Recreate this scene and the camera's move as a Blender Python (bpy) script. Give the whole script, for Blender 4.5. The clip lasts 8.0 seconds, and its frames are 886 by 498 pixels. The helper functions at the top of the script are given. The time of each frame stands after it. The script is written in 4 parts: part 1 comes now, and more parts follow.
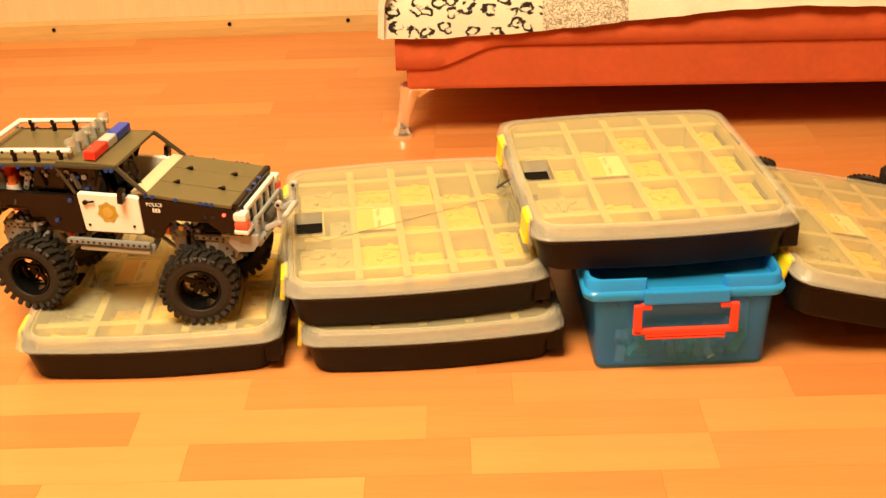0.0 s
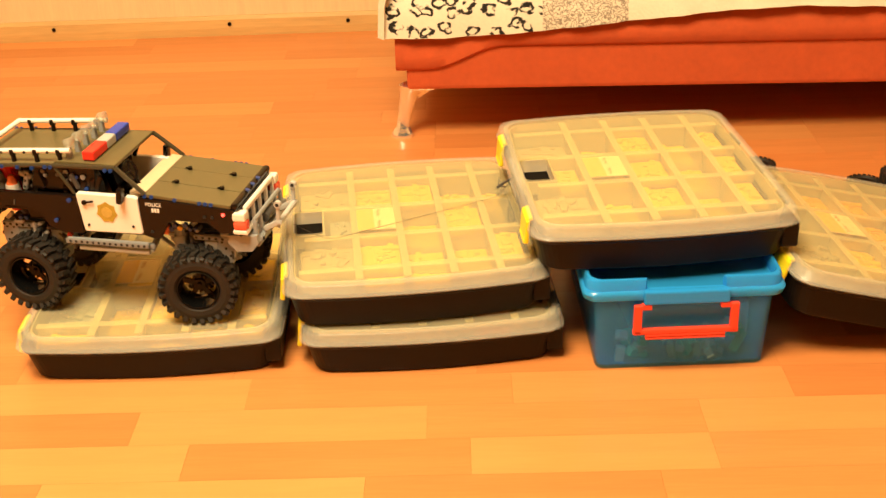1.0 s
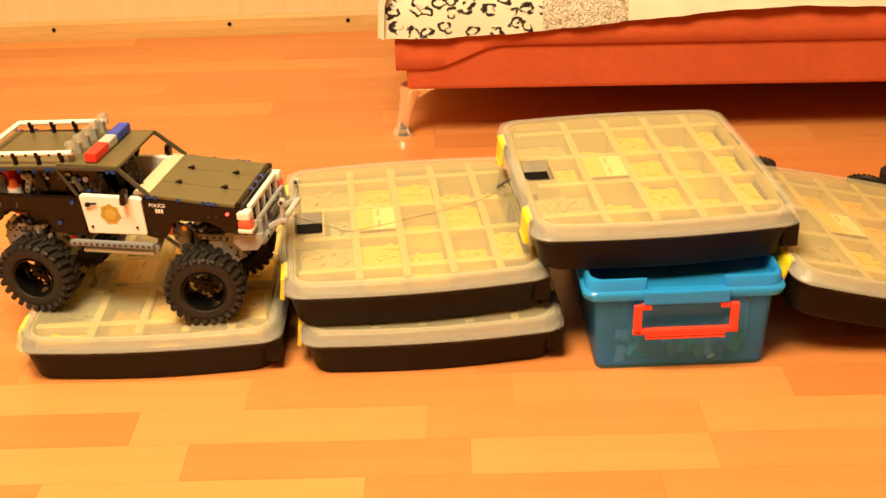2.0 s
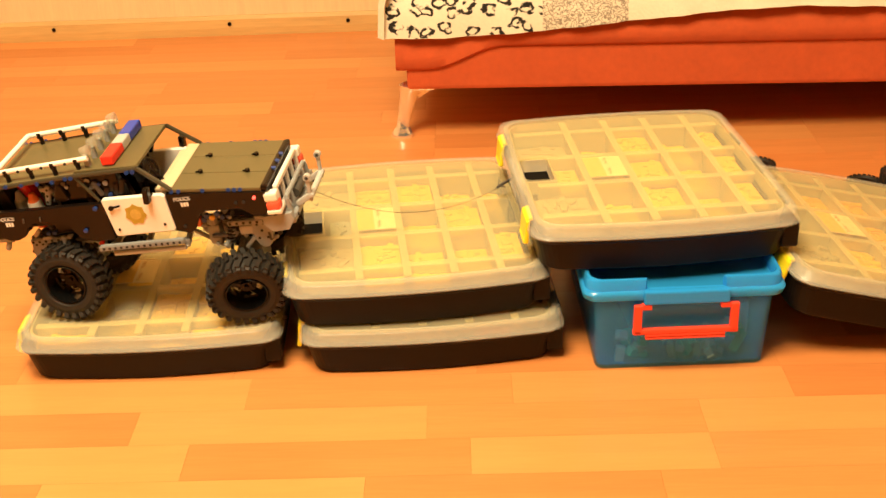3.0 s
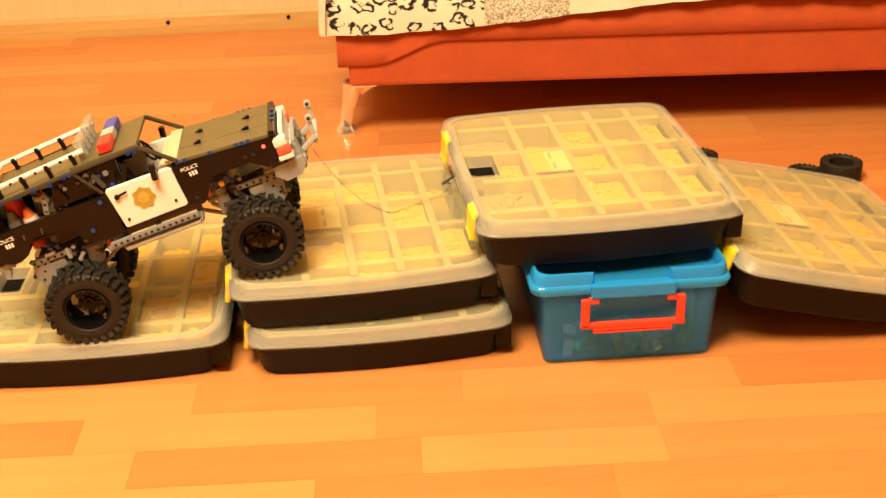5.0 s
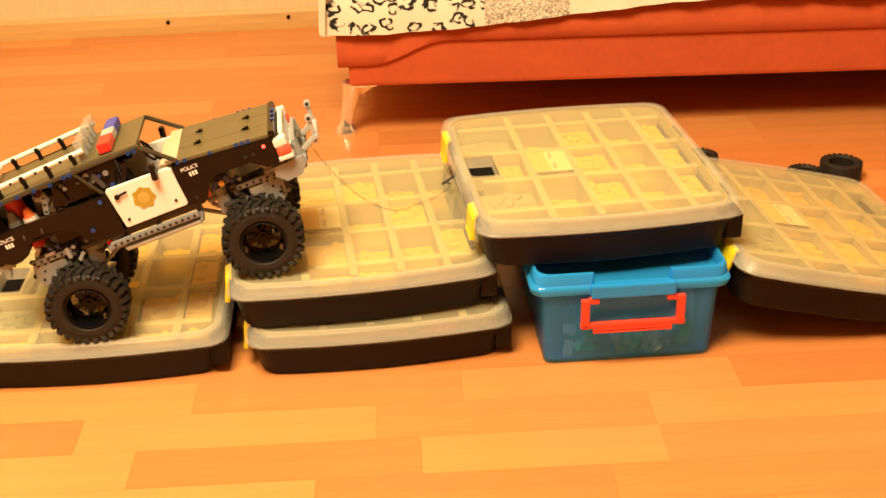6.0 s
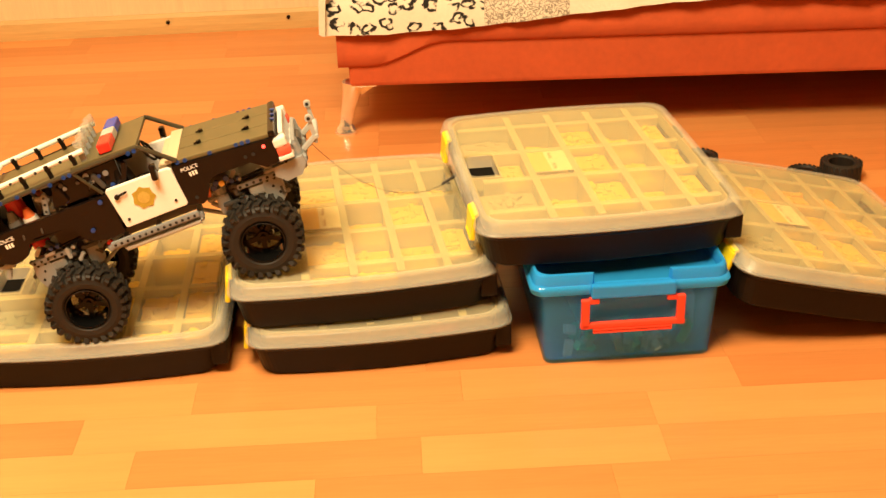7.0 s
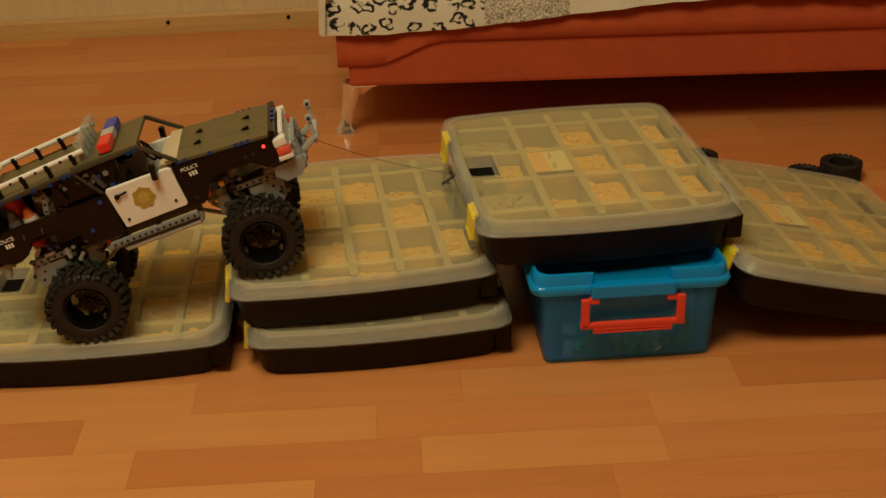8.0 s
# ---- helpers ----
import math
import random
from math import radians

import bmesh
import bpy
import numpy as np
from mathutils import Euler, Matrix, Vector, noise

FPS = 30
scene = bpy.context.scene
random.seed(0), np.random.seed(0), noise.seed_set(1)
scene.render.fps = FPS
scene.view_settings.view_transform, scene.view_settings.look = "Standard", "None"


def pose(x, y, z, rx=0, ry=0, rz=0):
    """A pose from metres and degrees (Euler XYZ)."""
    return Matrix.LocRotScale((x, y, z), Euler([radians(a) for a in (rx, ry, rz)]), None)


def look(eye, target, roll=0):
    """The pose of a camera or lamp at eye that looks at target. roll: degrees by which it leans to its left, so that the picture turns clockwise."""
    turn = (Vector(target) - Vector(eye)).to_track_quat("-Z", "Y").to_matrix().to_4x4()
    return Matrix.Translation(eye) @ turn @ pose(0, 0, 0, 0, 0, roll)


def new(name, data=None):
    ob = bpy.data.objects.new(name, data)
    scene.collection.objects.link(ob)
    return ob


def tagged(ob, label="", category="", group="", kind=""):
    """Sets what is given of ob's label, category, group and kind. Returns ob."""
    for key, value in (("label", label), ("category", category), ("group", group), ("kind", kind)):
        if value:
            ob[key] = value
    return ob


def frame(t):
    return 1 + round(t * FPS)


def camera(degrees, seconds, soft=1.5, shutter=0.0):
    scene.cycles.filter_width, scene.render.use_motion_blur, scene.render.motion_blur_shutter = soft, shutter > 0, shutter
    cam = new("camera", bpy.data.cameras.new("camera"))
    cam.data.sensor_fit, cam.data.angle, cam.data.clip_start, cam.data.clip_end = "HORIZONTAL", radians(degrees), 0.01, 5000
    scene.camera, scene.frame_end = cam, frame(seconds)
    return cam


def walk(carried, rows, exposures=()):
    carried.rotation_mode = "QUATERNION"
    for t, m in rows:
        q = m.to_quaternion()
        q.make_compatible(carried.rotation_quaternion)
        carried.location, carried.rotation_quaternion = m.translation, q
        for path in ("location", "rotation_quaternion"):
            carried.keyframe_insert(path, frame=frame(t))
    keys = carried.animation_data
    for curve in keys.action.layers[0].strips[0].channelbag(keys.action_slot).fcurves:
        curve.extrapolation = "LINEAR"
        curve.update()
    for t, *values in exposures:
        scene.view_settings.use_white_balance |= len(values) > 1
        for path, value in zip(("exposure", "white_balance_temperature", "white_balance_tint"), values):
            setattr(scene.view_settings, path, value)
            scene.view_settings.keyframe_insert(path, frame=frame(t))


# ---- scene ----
# ---- camera ----
REST = pose(0, 0, 0.91, 62.7, 1.7, 0)
SETTLED = pose(0, 0.01, 0.91, 62.35, 1.56, -2.86)
cam = camera(41.0, 8.0, 1.5, 0.5)
walk(cam, [(0.0, REST), (4.4, REST), (4.47, pose(0, 0, 0.91, 62.72, 1.5, 0.4)), (4.5, pose(0, 0, 0.91, 62.72, 1.42, -0.2)), (4.53, pose(0, 0.004, 0.91, 62.66, 1.6, -0.9)),
           (4.6, pose(0, 0.01, 0.91, 62.32, 2.34, -3.5)), (4.7, pose(0, 0.01, 0.91, 62.0, 1.68, -2.93)),
           (5.0, SETTLED), (8.0, SETTLED)],
     [(0.0, 0.0, 6500, 10), (7.3, 0.0, 6500, 10), (7.5, -0.15, 6440, 10), (7.6, -0.3, 6380, 10), (7.8, -0.95, 6100, 5), (8.0, -1.8, 5750, -3)])

# ---- light ----
world = bpy.data.worlds.new("room_air")
world.use_nodes = True
world.node_tree.nodes["Background"].inputs[0].default_value = (1.0, 0.72, 0.4, 1)
world.node_tree.nodes["Background"].inputs[1].default_value = 0.7
scene.world = world


def area_lamp(name, eye, target, size, watts, colour):
    data = bpy.data.lights.new(name, "AREA")
    data.shape, data.size, data.energy, data.color = "DISK", size, watts, colour
    ob = new(name, data)
    ob.matrix_world = look(eye, target)
    return ob


area_lamp("ceiling_lamp_light", (-0.5, 0.65, 2.5), (-0.2, 1.35, 0), 1.2, 177, (1.0, 0.76, 0.44))


# ---- materials ----
def material(name, colour, rough=0.5, metal=0.0, spec=0.5, vary=0.0, grain=40.0, bump=0.0, random_tone=0.0, stretch=(1, 1, 1),
             second=None, coat=0.0, emit=0.0):
    """A surface with grain at two scales; second: the colour of stains; random_tone: difference from piece to piece."""
    mat = bpy.data.materials.new(name)
    mat.use_nodes = True
    nt = mat.node_tree
    link, add = nt.links.new, nt.nodes.new
    bsdf = nt.nodes["Principled BSDF"]
    bsdf.inputs["Roughness"].default_value, bsdf.inputs["Metallic"].default_value = rough, metal
    bsdf.inputs["Coat Weight"].default_value, bsdf.inputs["Specular IOR Level"].default_value = coat, spec
    bsdf.inputs["Base Color"].default_value = (*colour, 1)
    if emit:
        bsdf.inputs["Emission Color"].default_value = (*colour, 1)
        bsdf.inputs["Emission Strength"].default_value = emit
    if vary or bump or random_tone:
        coord, scale = add("ShaderNodeTexCoord"), add("ShaderNodeMapping")
        scale.inputs["Scale"].default_value = stretch
        link(coord.outputs["Object"], scale.inputs["Vector"])
        fine, broad = add("ShaderNodeTexNoise"), add("ShaderNodeTexNoise")
        fine.inputs["Scale"].default_value, fine.inputs["Detail"].default_value = grain * 6, 5
        broad.inputs["Scale"].default_value, broad.inputs["Detail"].default_value = grain, 3
        for tex in (fine, broad):
            link(scale.outputs["Vector"], tex.inputs["Vector"])
        both = add("ShaderNodeMix")
        link(fine.outputs["Fac"], both.inputs["A"])
        link(broad.outputs["Fac"], both.inputs["B"])
        both.inputs["Factor"].default_value = 0.55
        ramp = add("ShaderNodeMapRange")
        ramp.inputs["From Min"].default_value, ramp.inputs["From Max"].default_value = 0.3, 0.7
        link(both.outputs["Result"], ramp.inputs["Value"])
        mix = add("ShaderNodeMix")
        mix.data_type = "RGBA"
        other = second or tuple(c * (1 - vary) for c in colour)
        mix.inputs["A"].default_value, mix.inputs["B"].default_value = (*other, 1), (*colour, 1)
        link(ramp.outputs["Result"], mix.inputs["Factor"])
        last = mix.outputs["Result"]
        if random_tone:
            info, hsv, rng = add("ShaderNodeObjectInfo"), add("ShaderNodeHueSaturation"), add("ShaderNodeMapRange")
            rng.inputs["To Min"].default_value, rng.inputs["To Max"].default_value = 1 - random_tone, 1 + random_tone
            link(info.outputs["Random"], rng.inputs["Value"])
            link(rng.outputs["Result"], hsv.inputs["Value"])
            link(last, hsv.inputs["Color"])
            last = hsv.outputs["Color"]
        link(last, bsdf.inputs["Base Color"])
        if bump:
            bmp = add("ShaderNodeBump")
            bmp.inputs["Strength"].default_value, bmp.inputs["Distance"].default_value = bump, 0.002
            link(fine.outputs["Fac"], bmp.inputs["Height"])
            link(bmp.outputs["Normal"], bsdf.inputs["Normal"])
    return mat


def clear_plastic(name, colour, body, rough=0.3, pale=0.2):
    """Translucent moulded plastic: light passes in part, the rest scatters in the tinted body."""
    mat = material(name, colour, rough, vary=0.04, grain=18, bump=0.04)
    nt = mat.node_tree
    link, add = nt.links.new, nt.nodes.new
    bsdf, out = nt.nodes["Principled BSDF"], nt.nodes["Material Output"]
    clear, mix = add("ShaderNodeBsdfTransparent"), add("ShaderNodeMixShader")
    clear.inputs["Color"].default_value = (*[min(1, pale + (1 - pale) * c / max(colour)) for c in colour], 1)
    mix.inputs["Fac"].default_value = body
    link(clear.outputs["BSDF"], mix.inputs[1])
    link(bsdf.outputs["BSDF"], mix.inputs[2])
    link(mix.outputs["Shader"], out.inputs["Surface"])
    return mat


LID = clear_plastic("frosted_lid_plastic", (0.82, 0.78, 0.58), 0.185, 0.24)
RIM = clear_plastic("rim_frosted_plastic", (0.74, 0.74, 0.66), 0.24, 0.2, 0.6)
RIB = clear_plastic("thick_frosted_plastic", (0.84, 0.8, 0.68), 0.36, 0.3, 0.75)
DARK = material("black_box_plastic", (0.009, 0.0055, 0.003), 0.45, spec=0.18, vary=0.25, grain=25, bump=0.05)
YELLOW = material("yellow_latch_plastic", (0.9, 0.72, 0.02), 0.35, vary=0.1)
PIECES = [material("yellow_toy_bricks", (0.92, 0.605, 0.014), 0.4, vary=0.15, grain=30),
          material("tan_toy_bricks", (0.85, 0.58, 0.08), 0.4, vary=0.15, grain=30),
          material("grey_toy_bricks", (0.36, 0.34, 0.28), 0.4, vary=0.3, grain=60),
          material("red_toy_bricks", (0.6, 0.06, 0.03), 0.4, vary=0.3, grain=60),
          material("pale_toy_bricks", (0.42, 0.38, 0.29), 0.5, vary=0.08, grain=30),
          material("orange_toy_bricks", (0.9, 0.52, 0.03), 0.4, vary=0.15, grain=30),
          material("blue_grey_toy_bricks", (0.3, 0.36, 0.42), 0.4, vary=0.15, grain=30)]
# Matte near-black that puts the deep grip hole's shade into a solid block.
PIT_SHADE = material("painted_pit_shade", (0.006, 0.005, 0.004), 0.85, spec=0.1)
PAPER = material("label_paper", (0.8, 0.76, 0.66), 0.7, vary=0.08)
LABEL_YELLOW = material("label_yellow_print", (0.85, 0.55, 0.1), 0.7, vary=0.08)
INK = material("red_brown_ink", (0.3, 0.08, 0.03), 0.7)
BLUE = clear_plastic("blue_clear_plastic", (0.08, 0.47, 1.0), 0.32, 0.14, 0.62)
BLUE_RIM = clear_plastic("blue_lid_plastic", (0.03, 0.4, 1.0), 0.72, 0.14, 0.3)
HANDLE_RED = material("coral_red_plastic", (0.85, 0.07, 0.035), 0.35, vary=0.08)
RED_FABRIC = material("red_orange_upholstery", (0.57, 0.098, 0.024), 0.92, vary=0.22, grain=11, bump=0.5)
CHROME = material("chrome", (0.95, 0.94, 0.9), 0.1, 0.85)
WALL = material("cream_wallpaper", (0.8, 0.64, 0.36), 0.8, vary=0.14, grain=9, bump=0.2, stretch=(6, 6, 0.5))
SKIRT = material("pine_skirting", (0.7, 0.45, 0.17), 0.45, vary=0.25, grain=6, stretch=(0.5, 6, 6))
CEILING = material("white_ceiling_paint", (0.8, 0.78, 0.72), 0.85, vary=0.04, grain=4)
WOOD = [material("orange_laminate", (0.65, 0.257, 0.078), 0.24, spec=0.32, vary=0.16, grain=7, random_tone=0.06, stretch=(0.35, 5, 5)),
        material("deep_orange_laminate", (0.63, 0.238, 0.07), 0.24, spec=0.32, vary=0.16, grain=7, random_tone=0.06, stretch=(0.35, 5, 5)),
        material("honey_laminate", (0.675, 0.29, 0.09), 0.24, spec=0.32, vary=0.12, grain=7, random_tone=0.05, stretch=(0.35, 5, 5))]
RUBBER = material("tyre_rubber", (0.019, 0.016, 0.0125), 0.6, spec=0.35, vary=0.3, grain=60, bump=0.2)
GLOSS_BLACK = material("gloss_black_plastic", (0.004, 0.004, 0.004), 0.07, spec=0.16)


# ---- mesh helpers ----
def part(name, bm, mat, parent=None, label=""):
    mesh = bpy.data.meshes.new(name)
    bmesh.ops.recalc_face_normals(bm, faces=bm.faces[:])
    bm.to_mesh(mesh)
    bm.free()
    mesh.materials.append(mat)
    ob = new(name, mesh)
    ob.parent = parent
    if label:
        tagged(ob, label)
    return ob


def thing(name, label, category, m=None, group=""):
    ob = new(name)
    ob.empty_display_size = 0.02
    tagged(ob, label, category, group)
    if m is not None:
        ob.matrix_basis = m
    return ob


def block(bm, centre, size, turn=(0, 0, 0), bevel=0.0):
    """A box added to bm, with bevelled edges."""
    m = pose(*centre, *turn) @ Matrix.Diagonal((*size, 1))
    made = bmesh.ops.create_cube(bm, size=1, matrix=m)["verts"]
    if bevel:
        edges = list({e for v in made for e in v.link_edges})
        bmesh.ops.bevel(bm, geom=edges, offset=bevel, segments=2, affect="EDGES", profile=0.6)
    return bm


def rod(bm, a, b, radius, sides=10, end=None):
    """A round bar from a to b."""
    a, b = Vector(a), Vector(b)
    m = Matrix.Translation((a + b) / 2) @ (b - a).to_track_quat("Z", "Y").to_matrix().to_4x4()
    bmesh.ops.create_cone(bm, cap_ends=True, segments=sides, radius1=radius, radius2=end or radius, depth=(b - a).length, matrix=m)
    return bm


def outline(w, d, radius, bow=0.0, steps=6, bow_x=0.0):
    """A rounded rectangle, its long sides bowed outwards."""
    pts = []
    for cx, cy, a0 in ((1, 1, 0), (-1, 1, 90), (-1, -1, 180), (1, -1, 270)):
        for i in range(steps + 1):
            a = radians(a0 + 90 * i / steps)
            pts.append((cx * (w / 2 - radius) + radius * math.cos(a), cy * (d / 2 - radius) + radius * math.sin(a)))
    full = []
    for i, p in enumerate(pts):
        q = pts[(i + 1) % len(pts)]
        n = 10 if math.dist(p, q) > 0.08 else 1
        full += [(p[0] + (q[0] - p[0]) * k / n, p[1] + (q[1] - p[1]) * k / n) for k in range(n)]
    return [(x + bow_x * (x / (w / 2)) * (1 - (2 * y / d) ** 2), y + bow * (2 * y / d) * (1 - (2 * x / w) ** 2)) for x, y in full]


def loft(bm, rings, close_low=True, close_high=True):
    """Skins rings of equally many points (x, y, z)."""
    rows = [[bm.verts.new(p) for p in ring] for ring in rings]
    n = len(rows[0])
    for lo, hi in zip(rows, rows[1:]):
        for i in range(n):
            bm.faces.new((lo[i], lo[(i + 1) % n], hi[(i + 1) % n], hi[i]))
    if close_low:
        bm.faces.new(rows[0][::-1])
    if close_high:
        bm.faces.new(rows[-1])
    return bm


def ring(pts, z, grow=0.0):
    """The outline at height z, drawn in or out."""
    return [(x + grow * max(-1, min(1, x / 0.05)), y + grow * max(-1, min(1, y / 0.05)), z) for x, y in pts]


def plate(bm, outer, holes, z0, z1):
    """A flat plate with through holes."""
    def loop(pts):
        vs = [bm.verts.new((*p, z1)) for p in pts]
        return [bm.edges.new((vs[i], vs[(i + 1) % len(vs)])) for i in range(len(vs))]
    edges = loop(outer)
    for h in holes:
        edges += loop(h)
    made = [g for g in bmesh.ops.triangle_fill(bm, edges=edges, use_beauty=True)["geom"] if isinstance(g, bmesh.types.BMFace)]
    low = bmesh.ops.extrude_face_region(bm, geom=made)["geom"]
    bmesh.ops.translate(bm, vec=(0, 0, z0 - z1), verts=[g for g in low if isinstance(g, bmesh.types.BMVert)])
    return bm


def soften(ob, width=0.002, segments=2):
    mod = ob.modifiers.new("worn_edge", "BEVEL")
    mod.width, mod.segments, mod.limit_method = width, segments, "ANGLE"
    return ob


def smooth(ob, angle=40):
    ob.data.shade_smooth()
    ob.data.set_sharp_from_angle(angle=radians(angle))
    return ob


# ---- room ----
STRIP = 0.0745
ROW0 = 1.2355

WALL_Y = 3.042


def wall(name, centre, size, mat=WALL, turn=0):
    ob = part(name, block(bmesh.new(), centre, size, (0, 0, turn)), mat)
    return tagged(ob, kind="structure")


wall("wall_north", (0, WALL_Y + 0.06, 1.3), (6.4, 0.12, 2.6), WALL, 1.0)
wall("wall_south", (0, -2.06, 1.3), (6.4, 0.12, 2.6))
wall("wall_west", (-3.06, 0.52, 1.3), (0.12, 5.04, 2.6))
wall("wall_east", (3.06, 0.52, 1.3), (0.12, 5.04, 2.6))
wall("ceiling", (0, 0.52, 2.66), (6.4, 5.4, 0.12), CEILING)
floor = tagged(part("floor", block(bmesh.new(), (0, 0.52, -0.03), (6.4, 5.4, 0.05)), WOOD[1]), kind="structure")

# skirting with its rounded top and screws
bm = bmesh.new()
profile = [(0, 0), (-0.016, 0), (-0.016, 0.02), (-0.013, 0.042), (-0.006, 0.05), (0, 0.05)]
loft(bm, [[(x, WALL_Y - 0.001 + 0.0175 * x + p, z) for p, z in profile] for x in (-3.0, 3.0)])
skirting = tagged(part("baseboard", bm, SKIRT), kind="structure")
for x in (-1.36, -1.041, -0.583, -0.274, 0.12, 0.55):
    bm = bmesh.new()
    rod(bm, (x, WALL_Y + 0.0175 * x - 0.0195, 0.031), (x, WALL_Y + 0.0175 * x - 0.0145, 0.031), 0.005, 10)
    part("screw", bm, DARK, skirting)


# ---- organiser boxes ----
BW, BD, BH = 0.366, 0.398, 0.073
COLS = (-0.5, -0.215, -0.036, 0.14, 0.315, 0.5)
ROWS = (-0.5, -0.38, -0.13, 0.115, 0.362, 0.5)
# what lies in a compartment: material, lowest and highest fill
# g: grey bricks added to compartments that look empty
FILL = {"y": (0, 0.052, 0.058), "h": (0, 0.03, 0.036), "t": (1, 0.046, 0.054), "g": (2, 0.012, 0.022), "r": (3, 0.036, 0.046),
        "p": (4, 0.044, 0.052), "o": (5, 0.046, 0.054), "b": (6, 0.044, 0.052)}


def organiser(label, seed, cells):
    """cells: the compartments' contents, five rows from the back to the front."""
    rnd = random.Random(seed)
    box = thing("organiser_box", label, "storage box", group="organiser boxes")
    lip = outline(BW, BD, 0.024, 0.012, bow_x=0.003)
    # tray: tapered walls round an open inside
    bm = bmesh.new()
    loft(bm, [ring(lip, 0.0, -0.021), ring(lip, 0.004, -0.0165), ring(lip, 0.046, -0.008), ring(lip, 0.049, -0.0045), ring(lip, 0.0535, -0.004),
              ring(lip, 0.0535, -0.012), ring(lip, 0.006, -0.023)])
    soften(part("tray", bm, DARK, box), 0.0012)
    # lid: flat top notched by the grip hole, a stepped rim
    hx0, hx1, hy = -BW / 2 + 0.0135, -BW / 2 + 0.057, 0.039
    hole = [(hx0, -hy + 0.008), (hx0 + 0.008, -hy), (hx1 - 0.004, -hy), (hx1, -hy + 0.004), (hx1, hy - 0.004), (hx1 - 0.004, hy), (hx0 + 0.008, hy), (hx0, hy - 0.008)]
    bm = bmesh.new()
    plate(bm, [(p[0], p[1]) for p in ring(lip, 0, -0.009)], [hole], 0.0695, 0.0716)
    lid = part("lid", bm, LID, box, "frosted clear plastic lid")
    bm = bmesh.new()
    loft(bm, [ring(lip, 0.0535, 0.0), ring(lip, 0.0545, 0.0012), ring(lip, 0.0562, 0.0012), ring(lip, 0.057, 0.0), ring(lip, 0.0685, -0.002), ring(lip, 0.0717, -0.0035),
              ring(lip, 0.0728, -0.0065), ring(lip, 0.0728, -0.0105), ring(lip, 0.0722, -0.0155), ring(lip, 0.0695, -0.0155), ring(lip, 0.0535, -0.003)], False, False)
    smooth(part("rim", bm, RIM, lid), 60)
    # flange under the lid, inside the tray's wall
    bm = bmesh.new()
    loft(bm, [ring(lip, 0.034, -0.0195), ring(lip, 0.0692, -0.0165), ring(lip, 0.0692, -0.0185), ring(lip, 0.034, -0.0215)], False, False)
    smooth(part("flange", bm, RIB, lid), 40)
    # carrying bar outside the grip hole
    bm = bmesh.new()
    block(bm, (-BW / 2 + 0.0065, 0, 0.0625), (0.013, 0.1, 0.019), bevel=0.005)
    part("grip_bar", bm, RIM, lid, "frosted carrying bar")
    # grip: collar walls below the lid round a block painting the hole's shade
    bm = bmesh.new()
    gx, gw = (hx0 + hx1) / 2, hx1 - hx0
    for dx, dy, sx, sy in ((0, hy + 0.0015, gw + 0.006, 0.003), (0, -hy - 0.0015, gw + 0.006, 0.003), (gw / 2 + 0.0015, 0, 0.003, 2 * hy), (-gw / 2 - 0.0015, 0, 0.003, 2 * hy)):
        block(bm, (gx + dx, dy, 0.0595), (sx, sy, 0.0195), bevel=0.0008)
    part("grip_collar", bm, RIB, lid)
    bm = bmesh.new()
    block(bm, (gx, 0, 0.0265), (gw + 0.004, 2 * hy + 0.004, 0.045), bevel=0.001)
    part("grip_shade_block", bm, PIT_SHADE, box)
    # dividers: thin walls with a flat welt under the lid
    for c in COLS[1:-1]:
        bm = block(bmesh.new(), (c * BW, 0, 0.0375), (0.005, BD - 0.045, 0.0605), bevel=0.001)
        block(bm, (c * BW, 0, 0.0682), (0.0112, BD - 0.03, 0.0022), bevel=0.0008)
        part("divider", bm, RIB, box, "frosted clear plastic divider")
    for k, r in enumerate(ROWS[1:-1]):
        x0, x1 = (-BW / 2 + 0.022, BW / 2 - 0.022)
        if k in (1, 2):
            x0 = -BW / 2 + 0.03
        bm = block(bmesh.new(), ((x0 + x1) / 2, r * BD, 0.036), (x1 - x0, 0.0035, 0.058), bevel=0.001)
        block(bm, ((x0 + x1) / 2, r * BD, 0.0676), (x1 - x0, 0.0125, 0.0018), bevel=0.0006)
        part("divider", bm, RIB, box, "frosted clear plastic divider")
    # latches on the grip side, hooked over the rim
    for y in (-0.138, 0.128):
        bm = bmesh.new()
        x = -BW / 2 - 0.0015
        block(bm, (x, y, 0.049), (0.0055, 0.046, 0.034), (0, 4, 0), 0.002)
        block(bm, (x + 0.004, y, 0.067), (0.009, 0.04, 0.005), (0, -25, 0), 0.0015)
        block(bm, (x - 0.002, y, 0.0335), (0.006, 0.04, 0.005), (0, 20, 0), 0.0015)
        part("latch", bm, YELLOW, box, "yellow plastic latch")
    part("hinge", block(bmesh.new(), (BW / 2 - 0.0125, 0, 0.0345), (0.023, 0.378, 0.037), bevel=0.003), DARK, box, "black hinge flange")
    for y in (-0.11, 0.0, 0.11):
        part("hinge_knuckle", rod(bmesh.new(), (BW / 2 + 0.001, y - 0.02, 0.053), (BW / 2 + 0.001, y + 0.02, 0.053), 0.0035, 10), DARK, box)
    # contents, compartment by compartment
    heaps = [bmesh.new() for _ in PIECES]
